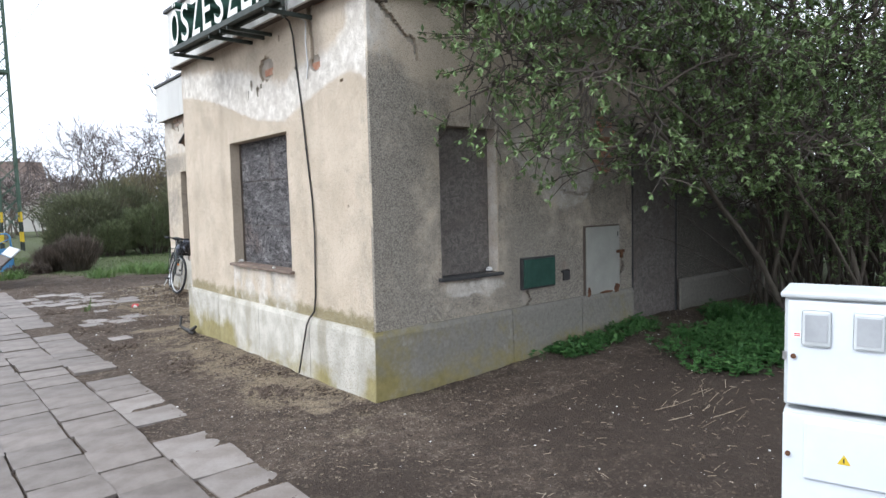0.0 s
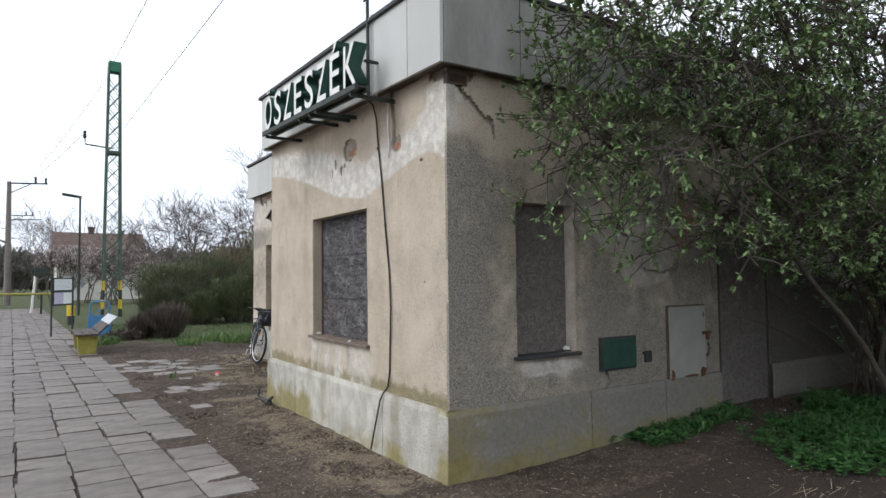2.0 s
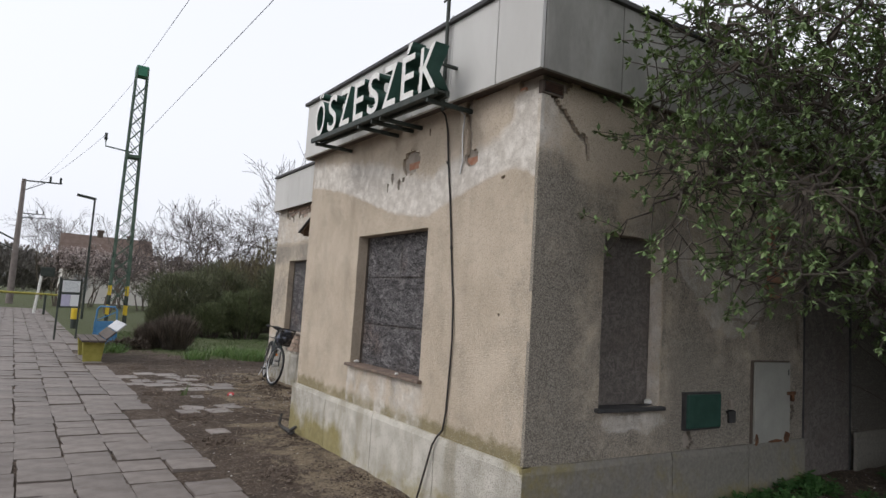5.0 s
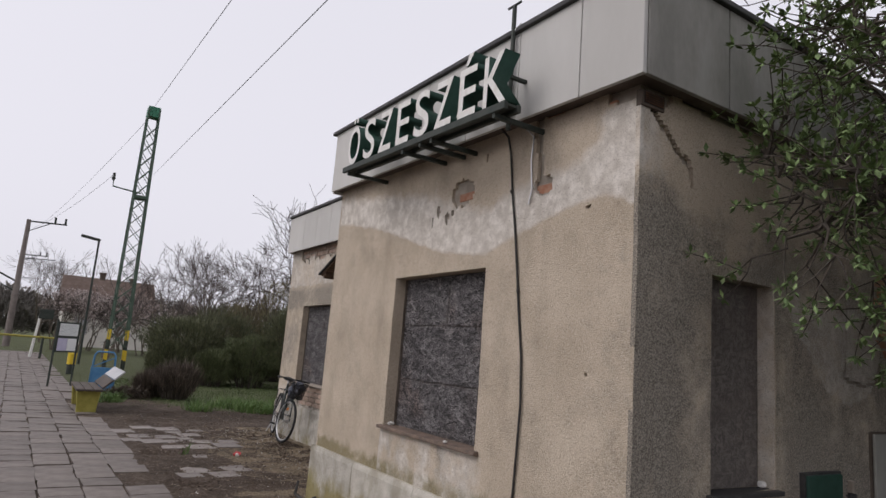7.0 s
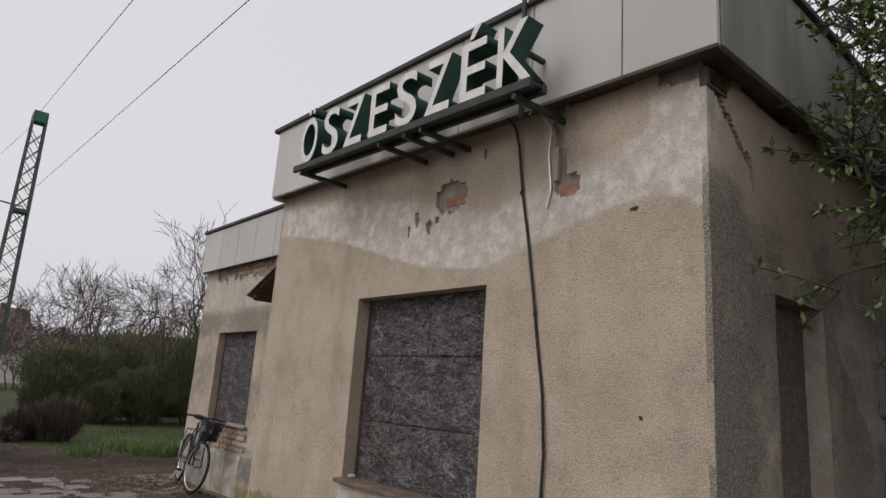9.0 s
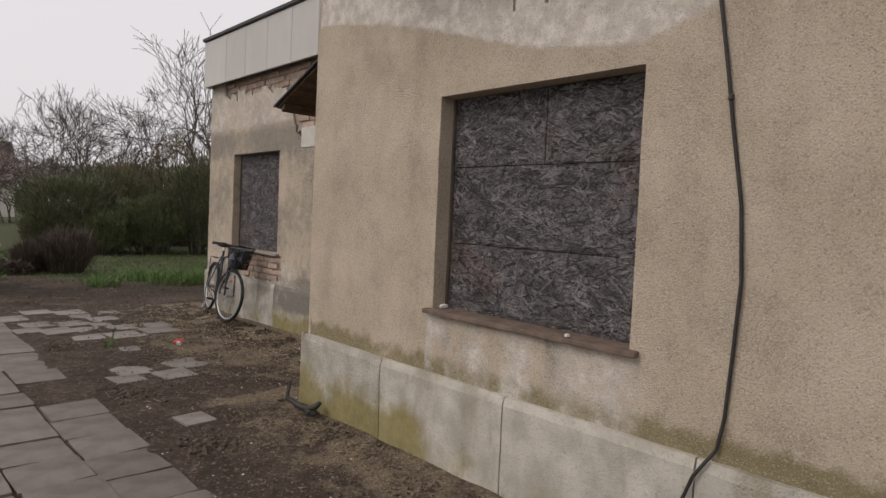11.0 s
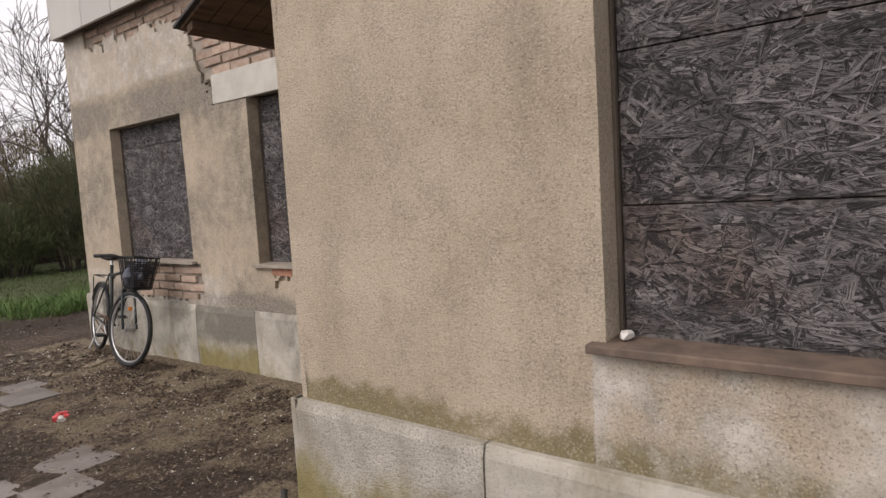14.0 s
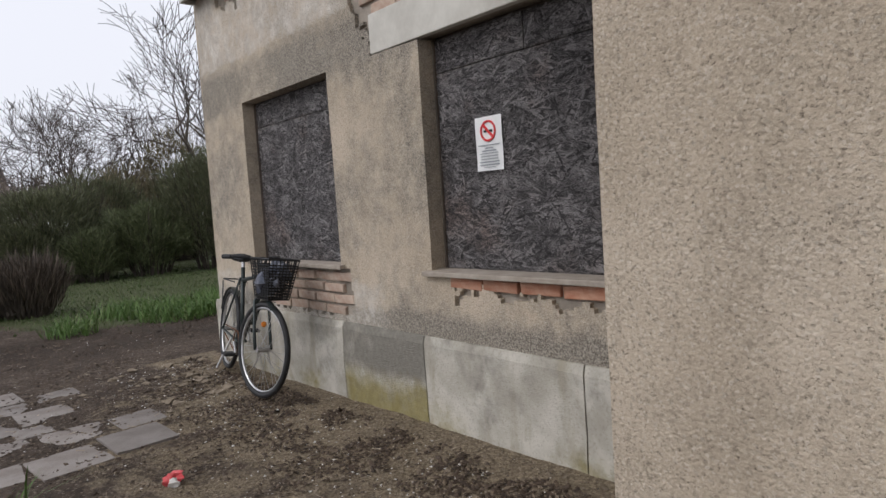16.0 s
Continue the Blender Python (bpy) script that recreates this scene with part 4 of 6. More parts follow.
cab = [(2.64, 5.16, 3.2), (2.72, 5.13, 3.12), (2.745, 5.12, 3.0), (2.748, 5.08, 2.7), (2.748, 5.03, 2.45), (2.745, 4.97, 2.1), (2.745, 4.94, 1.9), (2.746, 4.89, 1.6), (2.746, 4.87, 1.3),
       (2.747, 4.885, 1.0), (2.748, 4.90, 0.75), (2.74, 4.92, 0.62), (2.71, 4.95, 0.565), (2.70, 4.99, 0.5), (2.695, 5.06, 0.3), (2.69, 5.15, 0.05)]
cab = [(x, y + 0.055, z) for x, y, z in cab]
wall_cable = thing("wall_cable", (2.69, 5.15, 0.03), "slack black cable hanging down the front wall", "cable")
part("sheath", Acc().tube(cab, 0.008, 8), CABLE, wall_cable, smooth=True)
for z, y in ((2.02, 5.01), (2.72, 5.14)):
    part("clip", Acc().lump((2.742, y, z), (0.014, 0.014, 0.02), 3), CABLE, wall_cable)
part("thin_wire", Acc().tube([(2.7, 4.97, 3.12), (2.74, 4.93, 3.06), (2.745, 4.95, 2.9), (2.748, 4.93, 2.7), (2.748, 4.96, 2.6)], 0.006, 5), CHROME, wall_cable)

scraper = thing("boot_scraper", (2.6, 7.9, 0.03), "bent rusty iron bar at the plinth", "iron bar")
part("bar", Acc().tube([(2.60, 8.12, 0.22), (2.58, 8.12, 0.10), (2.60, 8.0, 0.07), (2.62, 7.88, 0.06), (2.63, 7.80, 0.1), (2.66, 7.78, 0.13)], [0.014, 0.016, 0.022, 0.025, 0.022, 0.016], 8), CABLE, scraper, smooth=True)
part("foot", Acc().lump((2.63, 7.86, 0.05), (0.05, 0.07, 0.035), 2), CABLE, scraper)

# ---- hood of boards in the recess ----
hood = thing("door_hood", (3.6, 8.8, 2.45), "small pent roof of dark bare boards", "door hood")
sl = lambda y: 2.46 + (9.5 - y) * 0.42
for i in range(7):
    x0 = 3.15 + i * 0.124
    a = Acc().box(x0, x0 + 0.118, 8.19, 9.5, 0.0, 0.022)
    a.v = [(p[0], p[1], sl(p[1]) + p[2]) for p in a.v]
    part("plank", a, WOOD_HOOD, hood)
a = Acc().box(3.12, 4.03, 8.17, 9.53, 0.024, 0.04)
a.v = [(p[0], p[1], sl(p[1]) + p[2]) for p in a.v]
part("covering", a, ROOF_TRIM, hood)
for y in (8.35, 9.42):
    a = Acc().box(3.16, 4.04, y - 0.03, y + 0.03, -0.055, -0.003, 0.004)
    a.v = [(p[0], p[1], sl(p[1]) + p[2]) for p in a.v]
    part("batten", a, WOOD_HOOD, hood)

# ---- fittings on the side wall ----
gb = thing("letter_box", (4.57, SY, 0.73), "flat dark green painted metal box on the wall", "wall box")
part("body", Acc().box(4.36, 4.78, SY - 0.05, SY + 0.04, 0.735, 0.995, 0.008), GREEN_DARK, gb)
part("frame", Acc().box(4.345, 4.36, SY - 0.03, SY + 0.03, 0.72, 1.01).box(4.78, 4.795, SY - 0.03, SY + 0.03, 0.72, 1.01).box(4.36, 4.78, SY - 0.03, SY + 0.03, 0.995, 1.01).box(4.36, 4.78, SY - 0.03, SY + 0.03, 0.72, 0.735), ROOF_TRIM, gb)
mb = thing("meter_cupboard", (5.55, SY, 0.55), "grey sheet-metal meter cupboard rusting at the bottom", "meter cupboard")
part("case", Acc().box(5.26, 5.85, SY - 0.012, SY + 0.05, 0.535, 1.265, 0.003), DARK_BROWN, mb)
dr = part("door", Acc().box(5.28, 5.83, SY - 0.035, SY - 0.014, 0.565, 1.25, 0.006), METER_BOX, mb)
part("hasp", Acc().box(5.77, 5.9, SY - 0.05, SY - 0.03, 0.965, 0.995, 0.004).box(5.83, 5.86, SY - 0.06, SY - 0.03, 0.91, 0.965, 0.006), RUST, dr, "rusty hasp and padlock")
for x, z, w, h, s in ((5.31, 0.60, 0.03, 0.05, 1), (5.78, 0.60, 0.05, 0.05, 5), (5.6, 0.575, 0.12, 0.012, 7)):
    part("rust_patch", Acc().lump((x, SY - 0.034, z), (w, 0.006, h), s, 2, 0.5), RUST, dr)
part("slot", Acc().box(5.79, 5.80, SY - 0.038, SY - 0.034, 1.14, 1.19), BLACK, dr)
nb = thing("junction_box", (4.98, SY, 0.75), "broken dark junction box in a hole in the wall", "junction box")
part("box", Acc().box(4.94, 5.03, SY - 0.02, SY + 0.03, 0.75, 0.85, 0.006), ROOF_TRIM, nb)
part("shard", Acc().box(4.95, 4.985, SY - 0.03, SY + 0.01, 0.86, 0.94, 0.004), SILL_GREY, nb)
vent = thing("wall_vent", (2.83, SY, 3.03), "small rusty vent grille at the wall corner", "vent")
# Dark frame and black plate put the shade of an open hole into colour.
part("frame", Acc().box(2.755, 2.95, SY - 0.012, SY + 0.03, 3.03, 3.125, 0.004), DARK_BROWN, vent)
part("grille", Acc().box(2.775, 2.93, SY - 0.016, SY - 0.013, 3.045, 3.11), BLACK, vent)
for i in range(5):
    part("slat", Acc().box(2.775, 2.93, SY - 0.022, SY - 0.016, 3.05 + i * 0.013, 3.054 + i * 0.013), RUST, vent)

# ---- outdoor electricity cabinet ----
box = thing("electricity_cabinet", (2.9, 0.95, 0.0), "pale grey polyester electricity meter cabinet with two tiers", "electricity cabinet")
CM = Matrix.Translation((2.785, 1.13, -0.012)) @ pose(0, 0, 0, 0, 0, -74)
W, D, MID, CT = 0.64, 0.26, 0.685, 1.145
part("upper_case", Acc().box(0, W, 0.0, D, MID + 0.008, CT - 0.012, 0.012).moved(CM), CABINET_EDGE, box)
part("lower_case", Acc().box(0, W, 0.0, D, 0.02, MID - 0.008, 0.012).moved(CM), CABINET_EDGE, box)
part("lid", Acc().box(-0.012, W + 0.012, -0.03, D + 0.012, CT - 0.012, CT + 0.012, 0.008).moved(CM), CABINET_EDGE, box)
ud = part("upper_door", Acc().box(0.014, W - 0.014, -0.022, -0.002, MID + 0.02, CT - 0.022, 0.006).moved(CM), CABINET, box)
ld = part("lower_door", Acc().box(0.0, W, -0.02, -0.002, 0.27, MID - 0.02, 0.006).moved(CM), CABINET, box)
part("raised_panel", Acc().box(0.075, W - 0.05, -0.032, -0.018, 0.41, MID - 0.04, 0.008).moved(CM), CABINET, ld)
part("base_plate", Acc().box(0.0, W, -0.016, -0.002, 0.03, 0.264, 0.004).moved(CM), CABINET, box)
part("grip_slot", Acc().box(0.2, 0.26, -0.022, -0.016, 0.30, 0.325).moved(CM), BLACK, ld)
for s in (0.063, 0.234, 0.405):
    w = part("meter_window", Acc().box(s, s + 0.10, -0.034, -0.02, 0.945, 1.088, 0.01).moved(CM), CABINET_EDGE, ud)
for s in (0.063, 0.234, 0.405):
    part("pane", Acc().box(s + 0.012, s + 0.088, -0.037, -0.0345, 0.965, 1.07).moved(CM), METER_GLASS, ud)
for s, z in ((0.035, 0.9), (0.02, 0.50)):
    part("lock", Acc().tube([CM @ Vector((s, -0.03, z)), CM @ Vector((s, -0.016, z))], 0.010, 12), RUST, ud)
part("hinge_pin", Acc().tube([CM @ Vector((0.004, -0.02, 0.885)), CM @ Vector((0.004, -0.02, 0.915))], 0.008, 8), CHROME, ud)
part("sticker", Acc().box(0.028, 0.062, -0.0235, -0.0215, 0.975, 1.0).moved(CM), PAPER, ud)
for i in range(2):
    part("print_bar", Acc().box(0.036, 0.058, -0.0242, -0.0236, 0.981 + i * 0.008, 0.985 + i * 0.008).moved(CM), INK_RED, ud)
tri = Acc().quad((0.19, -0.0335, 0.495), (0.236, -0.0335, 0.495), (0.213, -0.0335, 0.535)).moved(CM)
part("warning_triangle", tri, YELLOW, ld, "yellow warning triangle")
part("bolt_mark", Acc().box(0.21, 0.215, -0.0345, -0.0338, 0.502, 0.52).moved(CM), INK_BLACK, ld)

# ---- bicycle ----
bike = thing("bicycle", (3.71, 12.1, 0.05), "dark city bicycle with front basket, leaning on the wall", "bicycle")
fwd = Vector((3.60 - 3.81, 11.59 - 12.63, 0)).normalized()
BM = Matrix.Translation((3.81, 12.63, 0.06)) @ Matrix(((fwd.x, -fwd.y, 0, 0), (fwd.y, fwd.x, 0, 0), (0, 0, 1, 0), (0, 0, 0, 1))) @ pose(0, 0, 0, -9, 0, 0)
P = lambda x, y, z: BM @ Vector((x, y, z))
R = 0.333


def wheel(hub, turn):
    ax = BM.to_3x3() @ Vector((math.sin(turn), math.cos(turn), 0))
    c = BM @ Vector(hub)
    w = part("wheel", Acc().tube([c - ax * 0.05, c + ax * 0.05], 0.018, 10), CHROME, bike)
    part("tyre", Acc().ring(c, ax, R - 0.02, 0.020, 48, 8), BLACK, w, smooth=True)
    part("rim", Acc().ring(c, ax, R - 0.044, 0.010, 48, 6), CHROME, w, smooth=True)
    s = ax.orthogonal().normalized()
    t = ax.cross(s)
    acc = Acc()
    for i in range(32):
        a = 2 * math.pi * i / 32
        d, e = s * math.cos(a) + t * math.sin(a), s * math.cos(a + 0.5 * (-1) ** i) + t * math.sin(a + 0.5 * (-1) ** i)
        acc.tube([c + ax * (0.03 * (-1) ** (i // 2)) + e * 0.02, c + d * (R - 0.045)], 0.0016, 4, False)
    part("spokes", acc, CHROME, w)
    acc = Acc()
    n = 14
    for i in range(n):
        a0, a1 = [math.radians(58 + 100 * k / n) for k in (i, i + 1)]
        u0, u1 = [BM.to_3x3() @ Vector((math.cos(a), 0, math.sin(a))) * (R + 0.012) for a in (a0, a1)]
        acc.quad(c + u0 - ax * 0.024, c + u1 - ax * 0.024, c + u1 * 1.012, c + u0 * 1.012)
        acc.quad(c + u0 + ax * 0.024, c + u1 + ax * 0.024, c + u1 * 1.012, c + u0 * 1.012)
    return acc


FH, RH, TURNED = (1.06, 0, R), (0, 0, R), -0.27
part("mudguard", wheel(RH, 0.0), BIKE_PAINT, bike)
part("mudguard", wheel(FH, TURNED), BIKE_PAINT, bike)
fr = Acc()
for a, b, r in (((0.44, 0, 0.29), (0.30, 0, 0.86), 0.016), ((0.44, 0, 0.29), (0.90, 0, 0.74), 0.018), ((0.33, 0, 0.76), (0.87, 0, 0.84), 0.015), ((0.86, 0, 0.92), (0.91, 0, 0.70), 0.019),
                ((0.44, 0.03, 0.29), (0, 0.06, R), 0.009), ((0.44, -0.03, 0.29), (0, -0.06, R), 0.009), ((0.32, 0.02, 0.78), (0, 0.06, R), 0.008), ((0.32, -0.02, 0.78), (0, -0.06, R), 0.008)):
    fr.tube([P(*a), P(*b)], r, 10)
part("frame", fr, BIKE_PAINT, bike, smooth=True)
part("fork", Acc().tube([P(0.91, 0, 0.71), P(0.93, 0.05, 0.66), P(1.0, 0.055, 0.45), P(*FH) + (P(0, 0.055, 0) - P(0, 0, 0))], 0.011, 8).tube([P(0.91, 0, 0.71), P(0.93, -0.05, 0.66), P(1.0, -0.055, 0.45), P(*FH) - (P(0, 0.055, 0) - P(0, 0, 0))], 0.011, 8), BIKE_PAINT, bike, smooth=True)
part("seat_post", Acc().tube([P(0.315, 0, 0.80), P(0.28, 0, 0.92)], 0.014, 10), CHROME, bike)
sd = Acc().lump((0, 0, 0), (0.135, 0.085, 0.035), 4, 3, 0.12)
sd.v = [tuple(P(0.25 + x - 0.02, y * (0.55 if x > 0.02 else 1.0), 0.935 + z)) for x, y, z in sd.v]
part("saddle", sd, BLACK, bike, smooth=True)
S = lambda x, y, z: P(0.9 + (x - 0.9) * math.cos(0.33) - y * math.sin(0.33), (x - 0.9) * math.sin(0.33) + y * math.cos(0.33), z - 0.055)
hb = part("handlebar", Acc().tube([S(0.72, 0.19, 1.01), S(0.81, 0.18, 1.02), S(0.86, 0.08, 1.01), S(0.86, -0.08, 1.01), S(0.81, -0.18, 1.02), S(0.72, -0.19, 1.01)], 0.011, 8), BLACK, bike, smooth=True)
for s in (1, -1):
    part("grip", Acc().tube([S(0.69, 0.195 * s, 1.01), S(0.78, 0.184 * s, 1.016)], 0.017, 8), BLACK, hb)
part("stem", Acc().tube([P(0.86, 0, 0.90), S(0.85, 0, 1.01)], 0.013, 8), CHROME, bike)
bk = Acc()
for z, k in ((0.74, 0.68), (0.76, 0.69), (0.78, 0.7), (0.80, 0.72), (0.82, 0.74), (0.84, 0.77), (0.86, 0.8), (0.88, 0.82), (0.90, 0.85), (0.92, 0.88), (0.94, 0.9), (0.96, 0.93), (0.98, 0.96), (1.02, 1.0)):
    ring = [S(1.04 + 0.115 * k * sx, 0.125 * k * sy, z) for sx, sy in ((-1, -1), (1, -1), (1, 1), (-1, 1), (-1, -1))]
    bk.tube(ring, 0.005 if z < 1.02 else 0.008, 5)
for i in range(9):
    for s in (-1, 1):
        f = -1 + 2 * i / 8
        bk.tube([S(1.04 + 0.079 * f, 0.085 * s, 0.74), S(1.04 + 0.115 * f, 0.125 * s, 1.02)], 0.004, 4)
        bk.tube([S(1.04 + 0.079 * s, 0.085 * f, 0.74), S(1.04 + 0.115 * s, 0.125 * f, 1.02)], 0.004, 4)
        bk.tube([S(1.04 + 0.079 * f, -0.085, 0.74), S(1.04 + 0.079 * f, 0.085, 0.74)], 0.003, 4)
basket = part("basket", bk, BLACK, bike, "black wire basket")
part("bag", Acc().lump(S(1.04, -0.03, 0.86), (0.092, 0.092, 0.10), 3, 3, 0.5).lump(S(1.03, 0.045, 0.92), (0.085, 0.078, 0.085), 8, 3, 0.5), PLASTIC_BLUE, basket, "crumpled plastic bag in the basket")
part("red_print", Acc().lump(S(1.02, -0.03, 0.925), (0.035, 0.05, 0.022), 4, 2, 0.5), RED_PLASTIC, basket, "red printed corner of the bag")
part("rack", Acc().tube([P(0.25, 0.05, 0.74), P(-0.12, 0.06, 0.74)], 0.006, 6).tube([P(0.25, -0.05, 0.74), P(-0.12, -0.06, 0.74)], 0.006, 6).tube([P(-0.12, 0.06, 0.74), P(-0.12, -0.06, 0.74)], 0.006, 6).tube([P(-0.08, 0.07, 0.73), P(0, 0.07, R)], 0.005, 6).tube([P(-0.08, -0.07, 0.73), P(0, -0.07, R)], 0.005, 6), BLACK, bike)
cs = part("chainring", Acc().ring(P(0.44, -0.045, 0.29), P(0, 1, 0) - P(0, 0, 0), 0.085, 0.006, 28, 5), RUST, bike)
part("crank", Acc().tube([P(0.44, -0.06, 0.29), P(0.57, -0.07, 0.22)], 0.010, 6), CHROME, cs)
part("crank", Acc().tube([P(0.44, 0.06, 0.29), P(0.31, 0.07, 0.36)], 0.010, 6), CHROME, cs)
for x, y, z in ((0.57, -0.12, 0.22), (0.31, 0.12, 0.36)):
    a = Acc().box(-0.045, 0.045, -0.04, 0.04, -0.012, 0.012, 0.004)
    a.v = [tuple(P(x + p[0], y + p[1], z + p[2])) for p in a.v]
    part("pedal", a, BLACK, cs)
part("chain", Acc().tube([P(0.44, -0.045, 0.375), P(0, -0.045, R + 0.035)], 0.005, 5).tube([P(0.44, -0.045, 0.205), P(0, -0.045, R - 0.035)], 0.005, 5), RUST, bike)
part("reflector", Acc().lump(P(1.14, -0.03, 0.52), (0.022, 0.01, 0.022), 1, 1, 0.05), plain("orange_reflector", (0.7, 0.2, 0.03), (0.75, 0.28, 0.05), 20, 0.3), bike)
part("kickstand", Acc().tube([P(0.30, -0.05, 0.30), P(0.22, -0.13, 0.05)], 0.008, 6), CHROME, bike)

# ---- no-smoking notice ----
px = WX + 0.104
po = thing("notice", (px, 9.775, 1.48), "white no smoking notice pinned on the board", "notice")
sheet_q = Acc()
for i in range(6):
    z0, z1 = 1.48 + 0.28 * i / 6, 1.48 + 0.28 * (i + 1) / 6
    sheet_q.quad((px - 0.004 + 0.002 * math.sin(i), 9.68, z0), (px - 0.004 + 0.002 * math.sin(i), 9.87, z0), (px - 0.004 + 0.002 * math.sin(i + 1), 9.87, z1), (px - 0.004 + 0.002 * math.sin(i + 1), 9.68, z1))
part("paper", sheet_q, PAPER, po)
part("red_ring", Acc().ring((px - 0.008, 9.775, 1.685), (1, 0, 0), 0.05, 0.006, 32, 6), INK_RED, po)
a = Acc().box(-0.003, 0.003, -0.048, 0.048, -0.006, 0.006)
a.v = [(px - 0.009 + p[0], 9.775 + 0.707 * (p[1] - p[2]), 1.685 + 0.707 * (p[1] + p[2])) for p in a.v]
part("red_bar", a, INK_RED, po)
part("cigarette", Acc().box(px - 0.0095, px - 0.0065, 9.745, 9.805, 1.678, 1.69), INK_BLACK, po)
for i, (w, h) in enumerate(((0.15, 0.005), (0.06, 0.006), (0.10, 0.006), (0.13, 0.004), (0.12, 0.004), (0.12, 0.004), (0.14, 0.006), (0.14, 0.006), (0.08, 0.003))):
    z = 1.615 - i * 0.0145
    part("print_bar", Acc().box(px - 0.0085, px - 0.0065, 9.775 - w / 2, 9.775 + w / 2, z - h, z), INK, po)

# ---- litter and rubble ----
red = thing("crumpled_wrapper", (2.70, 10.66, ground_z(2.70, 10.66)), "crumpled red and white plastic wrapper on the soil", "litter")
g0 = ground_z(2.70, 10.66)
part("red_foil", Acc().lump((2.70, 10.67, g0 + 0.035), (0.046, 0.036, 0.032), 5, 2, 1.0), RED_PLASTIC, red)
part("white_foil", Acc().lump((2.69, 10.635, g0 + 0.02), (0.03, 0.026, 0.022), 8, 2, 1.0), CHALK, red)
for x, y, z, s in ((2.81, 6.69, 0.952, 0.024), (2.73, 5.72, 0.95, 0.014), (4.0, 4.1, 0.925, 0.03)):
    single("plaster_crumb", Acc().lump((x, y, z + s * 0.55), (s * 1.3, s, s * 0.75), x * 7, 1, 0.5), CHALK, "white crumb of fallen plaster on the sill", "rubble", "crumbs on the sills")

# ---- bench, cart, notice board and bin on the platform ----
bench = thing("bench", (1.25, 15.9, 0.04), "platform bench with mossy yellow concrete legs and tilted back", "bench")
for y in (15.5, 16.9):
    a = Acc().box(-0.2, 0.2, y - 0.06, y + 0.06, 0.02, 0.42, 0.015)
    a.v = [(1.22 + p[0] * (1.0 if p[2] > 0.2 else 0.8), p[1], p[2]) for p in a.v]
    part("leg", a, YELLOW_MOSS, bench)
for i in range(3):
    part("seat_plank", Acc().box(1.0 + i * 0.15, 1.135 + i * 0.15, 15.3, 17.1, 0.425, 0.465, 0.006), WOOD_DARK, bench)
for i in range(2):
    a = Acc().box(0.0 + i * 0.24, 0.225 + i * 0.24, 15.35, 17.05, 0.0, 0.03, 0.005)
    a.v = [(1.44 + 0.72 * p[0] - 0.69 * p[2], p[1], 0.47 + 0.69 * p[0] + 0.72 * p[2]) for p in a.v]
    part("back_plank", a, WOOD_DARK if i == 0 else plain("pale_back_plank", (0.35, 0.36, 0.37), (0.5, 0.5, 0.5), 6, 0.7), bench)
for y in (15.6, 16.8):
    part("back_bracket", Acc().tube([(1.40, y, 0.44), (1.46, y, 0.46), (1.78, y, 0.77)], 0.015, 6), STEEL_DARK, bench)
cart = thing("hand_cart", (1.75, 19.4, 0.05), "blue metal panel with a tubular frame beside the bench", "hand cart")
part("tube_frame", Acc().tube([(1.5, 19.4, 0.05), (1.55, 19.4, 0.95), (1.6, 19.4, 1.03), (1.95, 19.4, 1.03), (2.0, 19.4, 0.95), (2.05, 19.4, 0.05)], 0.022, 8), BLUE, cart, smooth=True)
part("panel", Acc().box(1.5, 2.05, 19.38, 19.41, 0.08, 0.66, 0.005), BLUE, cart)
part("brace", Acc().tube([(1.56, 19.4, 0.68), (1.99, 19.4, 0.9)], 0.012, 6), BLUE, cart)
nb2 = thing("timetable_board", (0.85, 21.2, 0.04), "timetable board with two pale sheets on thin steel posts", "notice board")
part("post", Acc().tube([(0.72, 20.95, 0.0), (0.72, 20.95, 1.73)], 0.025, 8), STEEL_DARK, nb2)
part("post", Acc().tube([(1.26, 21.6, 0.0), (1.26, 21.6, 1.7)], 0.025, 8), STEEL_DARK, nb2)
BMX = Matrix.Translation((0.72, 20.95, 0)) @ pose(0, 0, 0, 0, 0, 50.3)
part("frame", Acc().box(0.03, 0.81, -0.02, 0.02, 0.90, 1.68, 0.004).moved(BMX), STEEL_DARK, nb2)
part("sheet", Acc().box(0.07, 0.77, -0.026, -0.021, 1.33, 1.64).moved(BMX), PAPER, nb2)
part("sheet", Acc().box(0.07, 0.42, -0.026, -0.021, 0.94, 1.26).moved(BMX), LILAC, nb2)
part("sheet", Acc().box(0.43, 0.77, -0.026, -0.021, 0.94, 1.26).moved(BMX), PAPER, nb2)
for i in range(8):
    part("print_bar", Acc().box(0.1, 0.72, -0.029, -0.0265, 1.36 + i * 0.033, 1.367 + i * 0.033).moved(BMX), INK, nb2)
bn = thing("litter_bin", (1.47, 26.5, 0.04), "yellow litter bin with a dark base", "litter bin")
part("base", Acc().tube([(1.47, 26.5, 0.02), (1.47, 26.5, 0.35)], [0.11, 0.12], 14), STEEL_DARK, bn)
part("drum", Acc().tube([(1.47, 26.5, 0.35), (1.47, 26.5, 0.72)], [0.13, 0.135], 14), YELLOW, bn)

